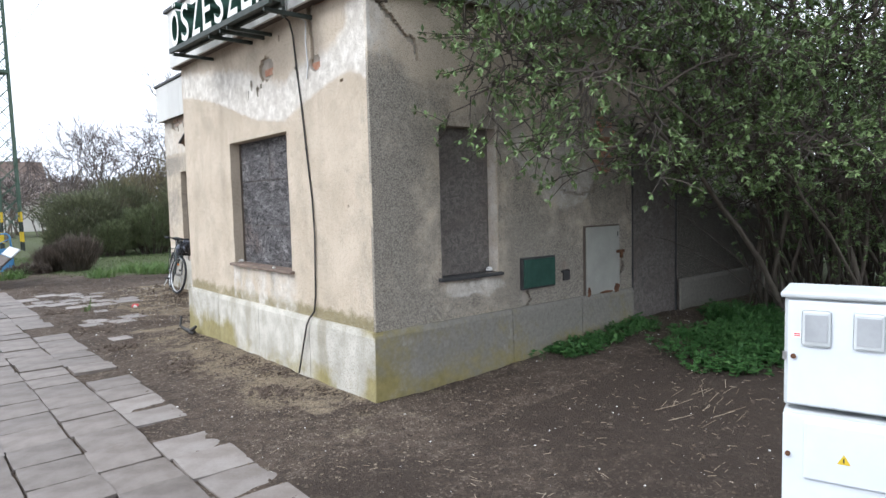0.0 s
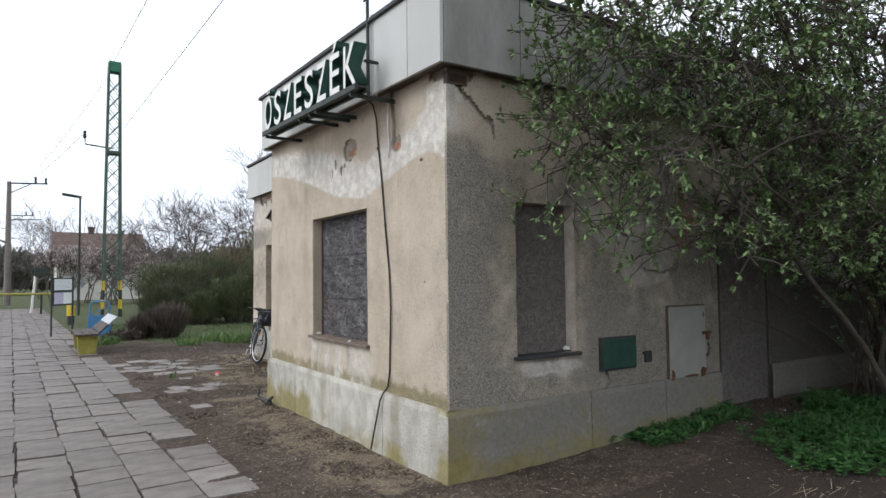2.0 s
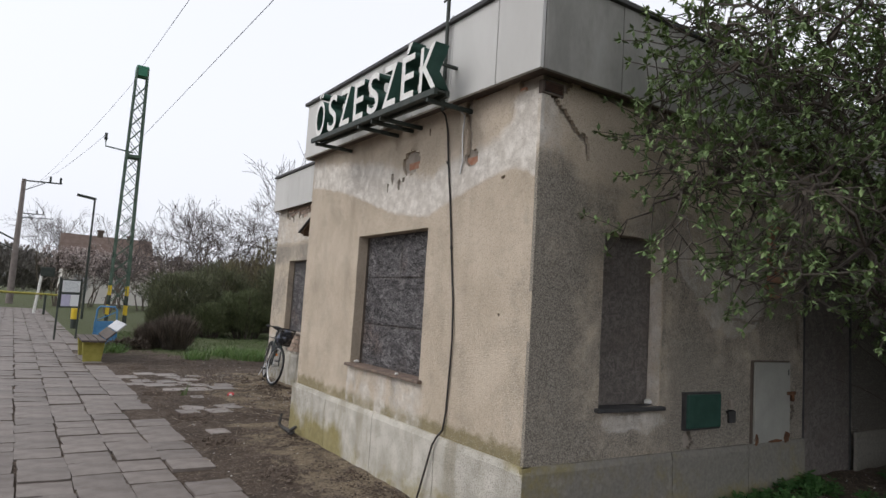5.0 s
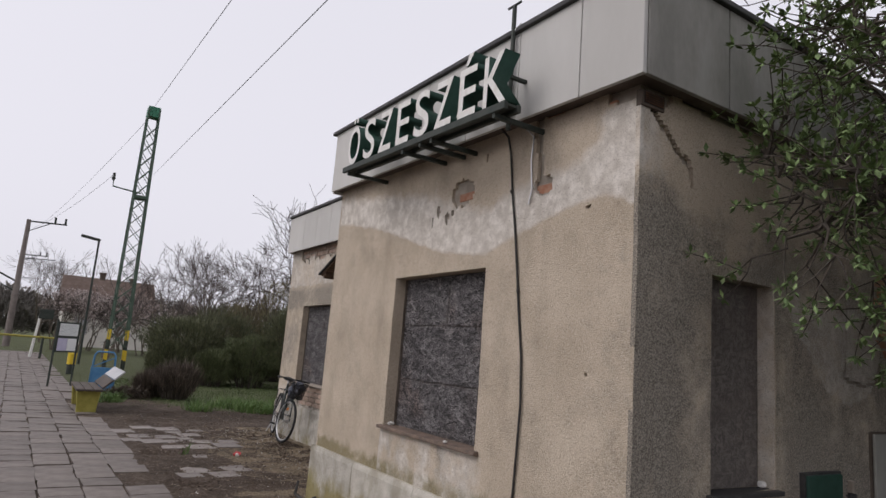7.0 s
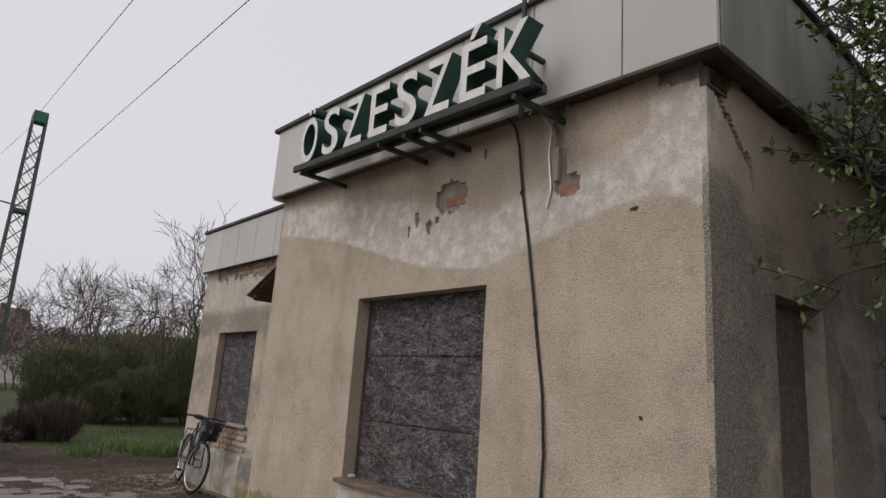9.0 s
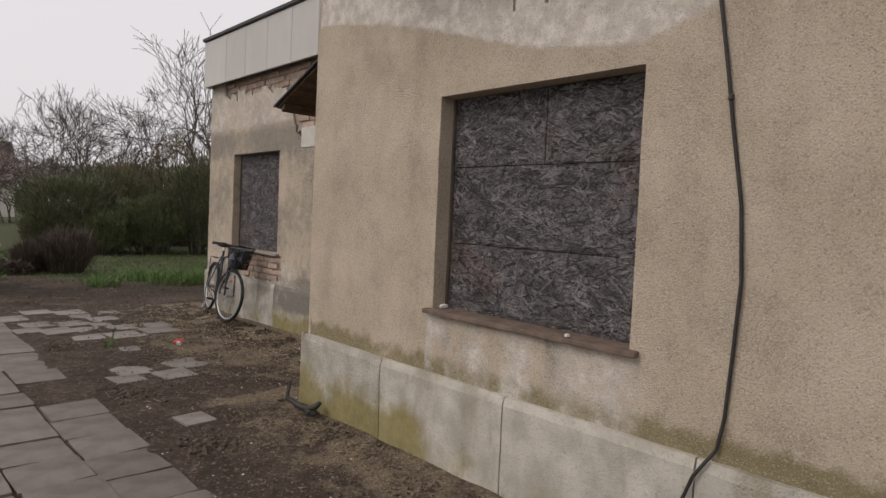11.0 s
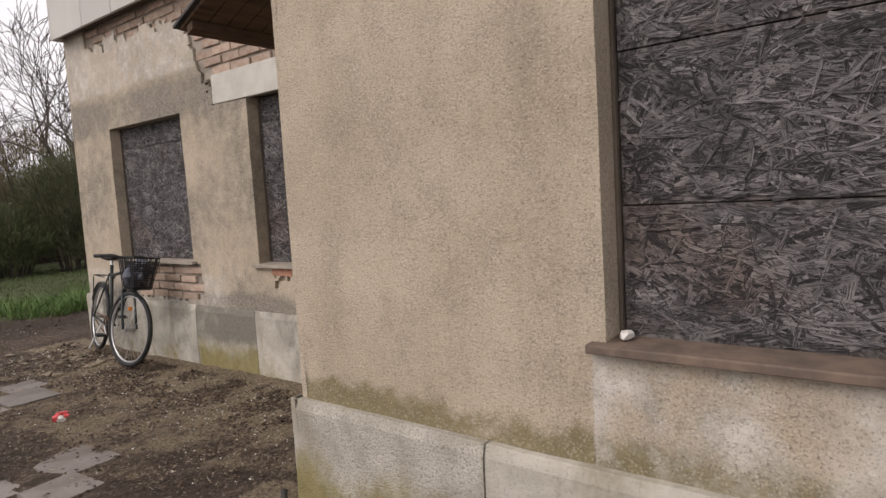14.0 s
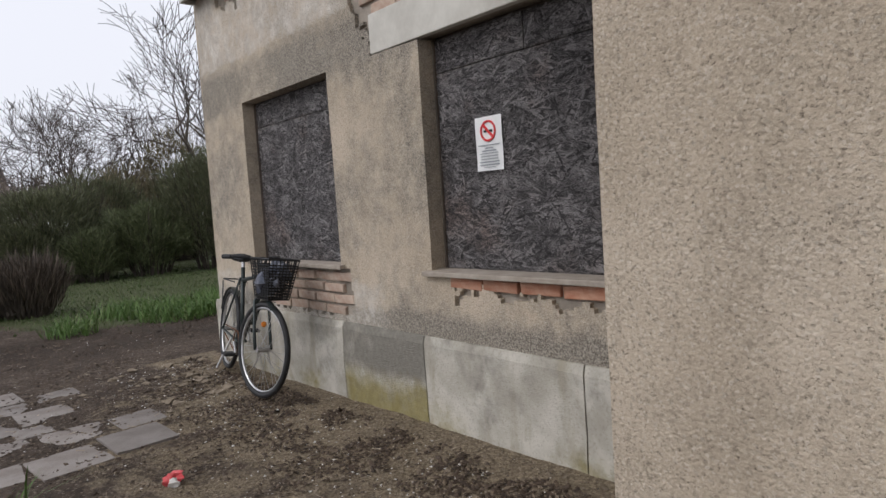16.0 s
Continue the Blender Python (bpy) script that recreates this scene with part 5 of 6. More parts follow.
# ---- lattice mast ----
mx, my, MH = 3.16, 30.5, 10.9
mast = thing("lattice_mast", (mx, my, 0.0), "tall green steel lattice mast with striped feet", "lattice mast")
half = lambda z: 0.34 - 0.13 * z / MH
for sx, sy in ((-1, -1), (1, -1), (1, 1), (-1, 1)):
    leg = part("leg", Acc().tube([(mx + sx * half(z), my + sy * half(z), z) for z in (1.6, MH)], 0.05, 4), GREEN_MAST, mast)
    for i in range(4):
        z = i * 0.4
        part("stripe", Acc().tube([(mx + sx * half(z), my + sy * half(z), z), (mx + sx * half(z + 0.4), my + sy * half(z + 0.4), z + 0.4)], 0.052, 4), YELLOW if i % 2 else STEEL_DARK, leg)
z, flip = 0.9, False
zs = [0.9 + 0.62 * i for i in range(16)]
for a0, b0 in (((-1, -1), (1, -1)), ((1, -1), (1, 1)), ((1, 1), (-1, 1)), ((-1, 1), (-1, -1))):
    acc = Acc()
    for i in range(15):
        for p, q in ((a0, b0), (b0, a0)):
            acc.tube([(mx + p[0] * half(zs[i]), my + p[1] * half(zs[i]), zs[i]), (mx + q[0] * half(zs[i + 1]), my + q[1] * half(zs[i + 1]), zs[i + 1])], 0.018, 4)
    part("lattice", acc, GREEN_MAST, mast)
part("collar", Acc().box(mx - 0.29, mx + 0.29, my - 0.29, my + 0.29, 7.0, 7.12), GREEN_MAST, mast)
part("cap", Acc().box(mx - 0.24, mx + 0.24, my - 0.24, my + 0.24, 10.55, 11.0, 0.02), plain("cap_green_paint", (0.03, 0.16, 0.09), (0.05, 0.2, 0.12), 5, 0.5), mast)
arm = part("arm", Acc().tube([(mx, my, 7.25), (2.1, my, 7.35), (2.08, my, 7.7)], 0.03, 6), GREEN_MAST, mast)
part("insulator", Acc().tube([(2.08, my, 7.6), (2.08, my, 7.7), (2.08, my, 7.72), (2.08, my, 7.9)], [0.05, 0.08, 0.05, 0.06], 8), STEEL_DARK, arm)
for i, pts in enumerate((((3.05, 30.5, 10.85), (2.06, 12.0, 7.06), (1.0, -6.0, 3.9)), ((3.5, 30.5, 8.1), (2.95, 10.0, 6.45), (2.55, -6.0, 5.3)), ((2.08, 30.5, 7.85), (-0.6, 52.0, 7.9)), ((3.0, 30.5, 10.5), (-0.2, 52.0, 8.2)))):
    a = [Vector(p) for p in pts]
    line = []
    for p, q in zip(a, a[1:]):
        for k in range(10):
            line.append(p.lerp(q, k / 10) - Vector((0, 0, 0.25 * (1 - (2 * k / 10 - 1) ** 2) if i > 1 else 0)))
    line.append(a[-1])
    single("overhead_wire", Acc().tube(line, 0.007, 5), STEEL_DARK, "thin overhead wire strung from the lattice mast", "overhead wire", "overhead wires")

lamp = thing("street_lamp", (2.13, 33.5, 0.0), "slim grey platform lamp with a flat head", "street lamp")
part("post", Acc().tube([(2.13, 33.5, 0), (2.13, 33.5, 5.4)], [0.055, 0.04], 8), STEEL_DARK, lamp)
a = Acc().box(-0.72, 0.06, -0.14, 0.14, -0.05, 0.05, 0.03)
a.v = [(2.13 + p[0], 33.5 + p[1], 5.44 - 0.14 * p[0] + p[2]) for p in a.v]
part("head", a, STEEL_DARK, lamp)

sg = thing("signal_post", (0.5, 38.0, 0.0), "white signal post with a black head", "signal")
part("post", Acc().tube([(0.35, 38, 0), (0.5, 38, 1.9)], 0.06, 8), WHITE_PAINT, sg)
part("head", Acc().box(0.45, 1.05, 37.9, 38.1, 1.85, 2.3, 0.03), STEEL_DARK, sg)
br = thing("barrier", (0.8, 37.0, 0.0), "low pole barrier across the platform end", "barrier")
part("post", Acc().tube([(0.75, 37, 0), (0.75, 37, 1.0)], 0.05, 8), STEEL_DARK, br)
part("bar", Acc().tube([(-4.5, 37, 1.05), (1.3, 37, 0.98)], 0.05, 8), YELLOW_MOSS, br)
for x, y, h in ((-0.95, 52, 8.4), (-1.5, 84, 9.0)):
    cp = thing("catenary_pole", (x, y, 0), "dark concrete railway pole with bracket arms", "railway pole", "railway poles")
    part("shaft", Acc().tube([(x, y, 0), (x, y, h)], [0.22, 0.13], 10), POLE_CONCRETE, cp)
    part("arm", Acc().tube([(x, y, h - 0.1), (x + 2.2, y, h)], 0.05, 6).tube([(x, y, h - 0.8), (x + 1.2, y, h - 0.1)], 0.03, 5), STEEL_DARK, cp)
    for k in (1.5, 2.1):
        part("insulator", Acc().tube([(x + k, y, h), (x + k, y, h + 0.4)], 0.07, 6), STEEL_DARK, cp)
    part("bracket", Acc().tube([(x, y, h - 2.6), (x + 1.9, y, h - 2.5)], 0.03, 5).tube([(x, y, h - 4.2), (x - 2.5, y, h - 3.0)], 0.06, 5), STEEL_DARK, cp)

# ---- farmhouse beyond the hedge ----
hs = thing("house", (5.4, 63, 0), "low farmhouse with an old red tiled roof", "house")
part("wall", Acc().box(2.2, 8.8, 61, 68.5, 0, 3.1), HOUSE_WALL, hs)
part("gable", Acc().quad((2.2, 61, 3.1), (2.2, 68.5, 3.1), (2.2, 64.75, 5.8)).quad((8.8, 61, 3.1), (8.8, 68.5, 3.1), (8.8, 64.75, 5.8)), HOUSE_WALL, hs)
for i in range(22):
    for s in (-1, 1):
        y0, z0 = 64.75 + s * (4.3 - i * 0.1955), 2.75 + i * 0.1425
        y1, z1 = y0 - s * 0.215, z0 + 0.14
        part("tile_course", Acc().box(1.9, 9.1, min(y0, y1), max(y0, y1), z0, z1 + 0.03), TILE_ROOF, hs)
part("bargeboard", Acc().quad((1.88, 60.4, 2.7), (1.88, 64.75, 5.95), (1.88, 64.75, 5.75), (1.88, 60.4, 2.5)), HOUSE_WALL, hs)
for x, h in ((4.9, 6.45), (7.3, 6.2)):
    part("chimney", Acc().box(x - 0.22, x + 0.22, 64.5, 65.0, 5.4, h, 0.02).box(x - 0.28, x + 0.28, 64.4, 65.1, h - 0.15, h), DARK_BROWN, hs)
for x in (3.6, 6.6):
    part("window", Acc().box(x - 0.5, x + 0.5, 60.95, 61.0, 1.1, 2.4), METER_GLASS, hs)


# ---- plants ----
def leaf_material(name, a, b, c, rough=0.55):
    n = Nodes(name, rough)
    k = n.island()
    col = n.mix(n.ramp(k, 0.0, 0.6), a, b)
    col = n.mix(n.ramp(k, 0.75, 1.0), col, c)
    n.b.inputs["Subsurface Weight"].default_value = 0.0
    return n.done(col)


BARK = plain("grey_bark", (0.075, 0.06, 0.048), (0.17, 0.145, 0.115), 6, 0.95, fine=50, bump=0.6, stretch=(1, 1, 0.3))
TWIG = plain("dark_twigs", (0.04, 0.032, 0.026), (0.09, 0.075, 0.06), 8, 0.95)
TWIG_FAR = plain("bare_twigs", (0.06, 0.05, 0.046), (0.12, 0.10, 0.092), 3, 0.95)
LEAF = leaf_material("elder_leaf", (0.085, 0.128, 0.05), (0.16, 0.23, 0.085), (0.26, 0.345, 0.15))
THICKET = leaf_material("thicket_leaf", (0.045, 0.07, 0.028), (0.085, 0.125, 0.045), (0.14, 0.19, 0.075))
BROOM = leaf_material("broom_green", (0.055, 0.06, 0.034), (0.115, 0.125, 0.065), (0.20, 0.20, 0.11))
BROOM_FRESH = leaf_material("fresh_broom_green", (0.05, 0.058, 0.028), (0.11, 0.13, 0.06), (0.19, 0.21, 0.10))
OLIVE = leaf_material("olive_twigs", (0.09, 0.075, 0.04), (0.165, 0.14, 0.075), (0.235, 0.20, 0.11))
# Wood colour paled so that distant haze is already in it.
HAZY_WOOD = leaf_material("haze_paled_wood", (0.13, 0.12, 0.105), (0.20, 0.185, 0.165), (0.27, 0.25, 0.225))
BROWN = leaf_material("dead_stalks", (0.045, 0.035, 0.028), (0.095, 0.074, 0.056), (0.17, 0.135, 0.105))
BLOSSOM = leaf_material("pale_blossom", (0.24, 0.19, 0.165), (0.36, 0.30, 0.275), (0.52, 0.46, 0.43))
GRASS = leaf_material("spring_grass", (0.045, 0.07, 0.020), (0.078, 0.115, 0.036), (0.145, 0.155, 0.068))
HERB = leaf_material("nettle_green", (0.022, 0.07, 0.016), (0.045, 0.11, 0.028), (0.08, 0.16, 0.045))
STRAW = leaf_material("dry_straw", (0.20, 0.15, 0.10), (0.34, 0.27, 0.19), (0.48, 0.41, 0.31))


def leaf(acc, p, d, up, length, width):
    """A pointed leaf, bent along its midrib."""
    side = d.cross(up)
    if side.length < 1e-4:
        side = d.orthogonal()
    side = side.normalized() * width
    nrm = side.cross(d).normalized()
    i = len(acc.v)
    m = p + d * (length * 0.5) + nrm * (length * 0.08)
    acc.v += [tuple(p), tuple(m + side - nrm * width * 0.4), tuple(p + d * length), tuple(m - side - nrm * width * 0.4), tuple(m)]
    acc.f += [(i, i + 1, i + 4), (i + 1, i + 2, i + 4), (i + 2, i + 3, i + 4), (i + 3, i, i + 4)]


def rand_dir(rng, flat=1.0):
    while True:
        v = Vector((rng.uniform(-1, 1), rng.uniform(-1, 1), rng.uniform(-1, 1)))
        if 0.05 < v.length < 1:
            v.z *= flat
            return v.normalized()


def arc(a, b, lift, n, rng, shake=0.0):
    """A curved limb from a to b, lifted in the middle."""
    pts = []
    for i in range(n + 1):
        t = i / n
        p = a.lerp(b, t) + Vector((0, 0, lift * 4 * t * (1 - t)))
        if 0 < i < n and shake:
            p += rand_dir(rng) * shake
        pts.append(p)
    return pts


# the large many-stemmed elder by the side wall
rng = random.Random(11)
elder = thing("elder_shrub", (7.4, 2.6, 0.15), "large many-stemmed elder shrub in fresh leaf", "shrub")
stems, limbs = Acc(), []
tips = []
for k in range(40):
    base = Vector((8.5 + rng.uniform(-0.9, 1.6), 2.9 + rng.uniform(-0.8, 0.8), 0.1))
    a = rng.random()
    if k < 16:
        end = Vector((rng.uniform(3.3, 5.2), rng.uniform(2.2, 3.6), rng.uniform(2.3, 4.2)))
    elif k < 32:
        end = Vector((rng.uniform(5.2, 8.0), rng.uniform(1.7, 3.6), rng.uniform(3.0, 5.8)))
    else:
        end = Vector((rng.uniform(6.6, 10.6), rng.uniform(0.3, 4.2), rng.uniform(3.0, 5.8)))
    pts = arc(base, end, rng.uniform(0.25, 0.8), 9, rng, 0.06)
    r0 = rng.uniform(0.014, 0.034)
    stems.tube(pts, [r0 * (1 - 0.8 * i / 9) for i in range(10)], 7)
    limbs.append(pts)
part("stem", stems, BARK, elder, smooth=True)


def elder_low(x):
    return np.interp(x, (2.6, 3.2, 4.0, 5.0, 6.0, 7.0, 8.0, 11.0), (2.5, 2.05, 1.6, 1.62, 1.6, 1.3, 0.75, 0.4))


def elder_high(x):
    return np.interp(x, (2.6, 2.9, 3.3, 4.0, 5.0, 6.5, 8.0, 11.0), (2.5, 3.15, 3.75, 4.3, 4.9, 5.8, 6.2, 6.0))


twigs, leaves = Acc(), Acc()
made = 0
while made < 2000:
    x = 2.95 + (rng.random() ** 0.62) * 7.4
    lo, hi = elder_low(x), elder_high(x)
    z = lo + (hi - lo) * rng.random()
    ymax = 3.72 if z < 3.95 and x < 9.4 else 4.6
    # Crown extended past the visible part, added to keep sky light off wall and soil.
    ymin = max(3.1 - 0.5 * (x - 2.7), 0.2)
    y = rng.uniform(ymin, ymax)
    if wob(x, z, 1.0, 21) + 0.5 * wob(x, z, 2.3, 22) < -0.28 or (z > 3.9 and rng.random() < 0.6):
        continue
    tip = Vector((x, y, z))
    best, bd = None, 9e9
    for l in limbs:
        for q in l[3:]:
            d = (q - tip).length + max(0, q.z - tip.z) * 0.4
            if 0.25 < d < bd:
                best, bd = q, d
    if bd > 2.4:
        continue
    pts = arc(best, tip, rng.uniform(-0.05, 0.22) * bd, 5, rng, 0.05)
    twigs.tube(pts, [0.012 + 0.006 * min(1, bd)] + [0.009 - 0.0013 * i for i in range(5)], 4, False)
    if rng.random() < 0.25:
        limbs.append(pts[1:])
    out = (tip - best).normalized()
    for t in range(rng.randint(3, 6)):
        d = (out + rand_dir(rng) * 1.0 + Vector((0, 0, 0.25))).normalized()
        s = pts[rng.randint(2, 5)]
        e = s + d * rng.uniform(0.14, 0.36)
        twigs.tube([s, s.lerp(e, 0.5) + rand_dir(rng) * 0.02, e], [0.005, 0.004, 0.0028], 3, False)
        for c in range(rng.randint(1, 3)):
            q = s.lerp(e, 1.0 - 0.3 * c)
            for m in range(rng.randint(5, 9)):
                ld = (d * 0.7 + rand_dir(rng)).normalized()
                leaf(leaves, q, ld, Vector((0, 0, 1)), rng.uniform(0.036, 0.068), rng.uniform(0.009, 0.0155))
    made += 1
for k in range(70):
    b = Vector((rng.uniform(7.4, 10.0), rng.uniform(1.9, 3.7), 0.12))
    e = b + Vector((rng.uniform(-1.6, 0.8), rng.uniform(-0.4, 0.4), rng.uniform(1.0, 2.6)))
    twigs.tube(arc(b, e, 0.1, 5, rng, 0.03), [0.012, 0.011, 0.009, 0.007, 0.005, 0.003], 4, False)
    for c in range(5):
        q = b.lerp(e, rng.uniform(0.3, 1.0))
        for m in range(5):
            leaf(leaves, q, rand_dir(rng), Vector((0, 0, 1)), rng.uniform(0.04, 0.08), 0.014)
for a, b, r in (((6.9, 3.2, 0.6), (5.5, 3.5, 1.18), 0.006), ((7.3, 3.0, 0.35), (5.9, 3.55, 1.5), 0.008)):
    twigs.tube(arc(Vector(a), Vector(b), 0.08, 5, rng, 0.015), [r, r, r * 0.8, r * 0.7, r * 0.5, r * 0.3], 4, False)
tagged(part("twig_mass", twigs, TWIG, elder), kind="stuff")
part("foliage", leaves, LEAF, elder)


def shrub(name, loc, size, n, material, length, width, label, seed, up=0.6, twig=TWIG, stalks=30, category="shrub", group=""):
    """A bush of shoots: stalks from the foot, and leaves over an uneven body with gaps."""
    rng = random.Random(seed)
    ob = thing(name, (loc[0], loc[1], 0.02), label, category, group)
    st, lv = Acc(), Acc()
    c = Vector((loc[0], loc[1], 0.0))
    for k in range(stalks):
        d = rand_dir(rng)
        e = c + Vector((d.x * size[0] * 0.8, d.y * size[1] * 0.8, size[2] * rng.uniform(0.5, 1.0)))
        b = c + Vector((d.x * size[0] * 0.35, d.y * size[1] * 0.35, 0))
        st.tube(arc(b, e, 0.05, 4, rng, 0.06), [0.02, 0.016, 0.012, 0.008, 0.004], 4, False)
    k = 0
    while k < n:
        d = rand_dir(rng)
        r = rng.uniform(0.35, 1.0) ** 0.5
        bump = 0.82 + 0.30 * noise.noise(Vector((d.x * 1.8 + seed, d.y * 1.8, d.z * 2.2))) + 0.16 * noise.noise(Vector((d.x * 5, d.y * 5 + seed, d.z * 5)))
        p = c + Vector((d.x * size[0] * r * bump, d.y * size[1] * r * bump, size[2] * (0.5 + 0.5 * d.z * r * bump)))
        if p.z < 0.05:
            continue
        ld = (Vector((d.x, d.y, d.z * 0.3 + up)) + rand_dir(rng) * 0.7).normalized()
        leaf(lv, p, ld, rand_dir(rng), length * rng.uniform(0.6, 1.4), width * rng.uniform(0.7, 1.3))
        k += 1
    tagged(part("stalk_mass", st, twig, ob), kind="stuff")
    part("foliage", lv, material, ob)
    return ob


for i, (x, y, sx, sy, sz) in enumerate(((11.3, 3.7, 1.3, 1.5, 4.7), (11.0, 1.9, 1.4, 1.3, 4.0), (13.2, 5.4, 1.6, 1.6, 4.9), (12.6, 2.6, 1.4, 1.5, 4.6))):
    shrub("thicket_shrub", (x, y), (sx, sy, sz), 9000, THICKET, 0.085, 0.02, "dense dark leafy thicket beyond the elder", 20 + i, 0.5, stalks=60, group="thicket")
hedge_label = "dense dark green broom shrub behind the grass"
for i, (x, y, sx, sy, sz, n, mat) in enumerate(((3.95, 23.6, 0.8, 0.9, 1.5, 5000, BROOM), (4.6, 24.2, 1.6, 1.3, 2.45, 11000, BROOM), (6.4, 23.2, 1.25, 1.2, 1.8, 9000, BROOM_FRESH), (7.9, 23.0, 1.4, 1.4, 3.1, 12000, BROOM), (9.6, 23.2, 1.5, 1.4, 3.0, 9000, BROOM),
                                                 (6.3, 26.5, 1.6, 1.2, 2.9, 7000, BROOM), (5.2, 23.0, 0.7, 0.8, 1.3, 4000, BROOM_FRESH), (11.6, 22.0, 1.6, 1.6, 2.6, 6000, BROOM))):
    shrub("broom_shrub", (x, y), (sx, sy, sz), int(n * 1.8), mat, 0.15, 0.008, hedge_label, 30 + i, 1.0, group="hedge")
for i, (x, y, sz) in enumerate(((6.9, 27.5, 2.9), (8.5, 27.0, 4.4), (10.2, 27.0, 4.2), (7.6, 29.0, 3.4))):
    shrub("tall_shrub", (x, y), (1.2, 1.1, sz), 3600, OLIVE, 0.24, 0.010, "tall olive-brown twiggy shrub behind the hedge", 60 + i, 1.8, stalks=60, group="tall shrubs")
for i, (x, y, s) in enumerate(((3.25, 18.2, 0.62), (2.75, 18.5, 0.4))):
    shrub("dead_bush", (x, y), (s, s * 0.9, 1.35 * s), 2300, BROWN, 0.27, 0.007, "low dead bush of dark brown stalks", 80 + i, 2.4, stalks=170)
for i, (x, y, s) in enumerate(((2.2, 18.3, 0.24), (1.95, 18.4, 0.18), (2.45, 18.15, 0.22))):
    shrub("brush_heap", (x, y), (s, s, s * 1.3), 500, BROWN, 0.12, 0.012, "small heap of dark dead brushwood", 90 + i, 0.2, stalks=15, group="brush heaps")


def bare_tree(name, loc, height, spread, seed, label, group="", flowers=0, material=TWIG_FAR, stems=3):
    """A leafless tree: limbs that fork and thin out."""
    rng = random.Random(seed)
    ob = thing(name, (loc[0], loc[1], 0.0), label, "tree", group)
    wood, twg, fl = Acc(), Acc(), Acc()

    def grow(p, d, length, r, depth):
        q = p + d * length
        mid = p.lerp(q, 0.5) + rand_dir(rng) * length * 0.07
        (wood if depth > 3 else twg).tube([p, mid, q], [max(0.009, r), max(0.008, r * 0.85), max(0.007, r * 0.68)], 5 if depth > 3 else 3, False)
        if depth == 0:
            for k in range(flowers):
                leaf(fl, q + rand_dir(rng) * 0.1, rand_dir(rng), Vector((0, 0, 1)), rng.uniform(0.08, 0.14), 0.045)
            return
        for k in range(rng.choice((2, 2, 3, 3))):
            nd = (d + rand_dir(rng) * spread + Vector((0, 0, 0.07))).normalized()
            grow(q if k else p.lerp(q, rng.uniform(0.65, 1)), nd, length * rng.uniform(0.68, 0.88), r * rng.uniform(0.5, 0.68), depth - 1)

    for s in range(stems):
        d = Vector((rng.uniform(-0.35, 0.35), rng.uniform(-0.25, 0.25), 1)).normalized()
        grow(Vector((loc[0] + rng.uniform(-0.3, 0.3), loc[1] + rng.uniform(-0.3, 0.3), 0)), d, height * 0.25, 0.012 * height, 6)
    part("trunk", wood, BARK, ob)
    tagged(part("twig_mass", twg, material, ob), kind="stuff")
    if flowers:
        part("blossom", fl, BLOSSOM, ob)
    return ob


for i, (x, y, h, s) in enumerate(((5.6, 33, 6.2, 3), (7.2, 35, 6.8, 2), (10.0, 34, 7.2, 2), (8.6, 36, 5.4, 3), (12.5, 33, 7.0, 2), (9.3, 26.4, 8.0, 2), (3.9, 40, 6.0, 2), (11.0, 29, 6.8, 1), (0.9, 70, 9.0, 2), (4.2, 75, 11.0, 2))):
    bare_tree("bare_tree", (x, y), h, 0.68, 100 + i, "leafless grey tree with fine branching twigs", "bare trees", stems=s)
for i, (x, y, h) in enumerate(((2.6, 48, 4.4), (4.6, 47, 4.2), (6.6, 48, 4.4), (8.4, 46, 4.0), (1.4, 50, 4.6), (3.6, 52, 4.6), (5.8, 52, 4.6))):
    bare_tree("blossom_tree", (x, y), h, 0.62, 140 + i, "low fruit tree in pale pink blossom", "blossom trees", flowers=3, stems=3)
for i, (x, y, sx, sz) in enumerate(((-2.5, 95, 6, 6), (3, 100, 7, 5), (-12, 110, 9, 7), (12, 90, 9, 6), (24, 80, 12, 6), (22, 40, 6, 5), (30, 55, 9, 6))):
    shrub("far_wood", (x, y), (sx, 3.0, sz), 7000, HAZY_WOOD, 0.7, 0.08, "brown woodland far along the line, paled in colour for haze", 170 + i, 1.0, stalks=12, category="woodland")


def blades(name, spots, material, label, seed, h0, h1, w, lean=0.4):
    rng = random.Random(seed)
    acc = Acc()
    for x, y in spots(rng):
        z = ground_z(x, y) - 0.01
        a = rng.uniform(0, 6.283)
        s = Vector((math.cos(a), math.sin(a), 0)) * w
        h = rng.uniform(h0, h1)
        b = Vector((rng.gauss(0, lean), rng.gauss(0, lean), 1)).normalized() * h
        p = Vector((x, y, z))
        i = len(acc.v)
        acc.v += [tuple(p - s), tuple(p + s), tuple(p + b * 0.55 + s * 0.7), tuple(p + b * 0.55 - s * 0.7), tuple(p + b + Vector((b.x, b.y, -0.1 * h)) * 0.5)]
        acc.f += [(i, i + 1, i + 2, i + 3), (i + 3, i + 2, i + 4)]
    return single(name, acc, material, label, "grass", kind="stuff")


def meadow(rng):
    n = 0
    while n < 26000:
        x, y = rng.uniform(2.0, 11.5), rng.uniform(15.0, 25.0)
        g = ground_mask(x, y)[0]
        if (x < 9.3 or y > 13.5) and rng.random() < g * (0.75 + 0.8 * wob(x, y, 0.9, 30)):
            n += 1
            yield x, y


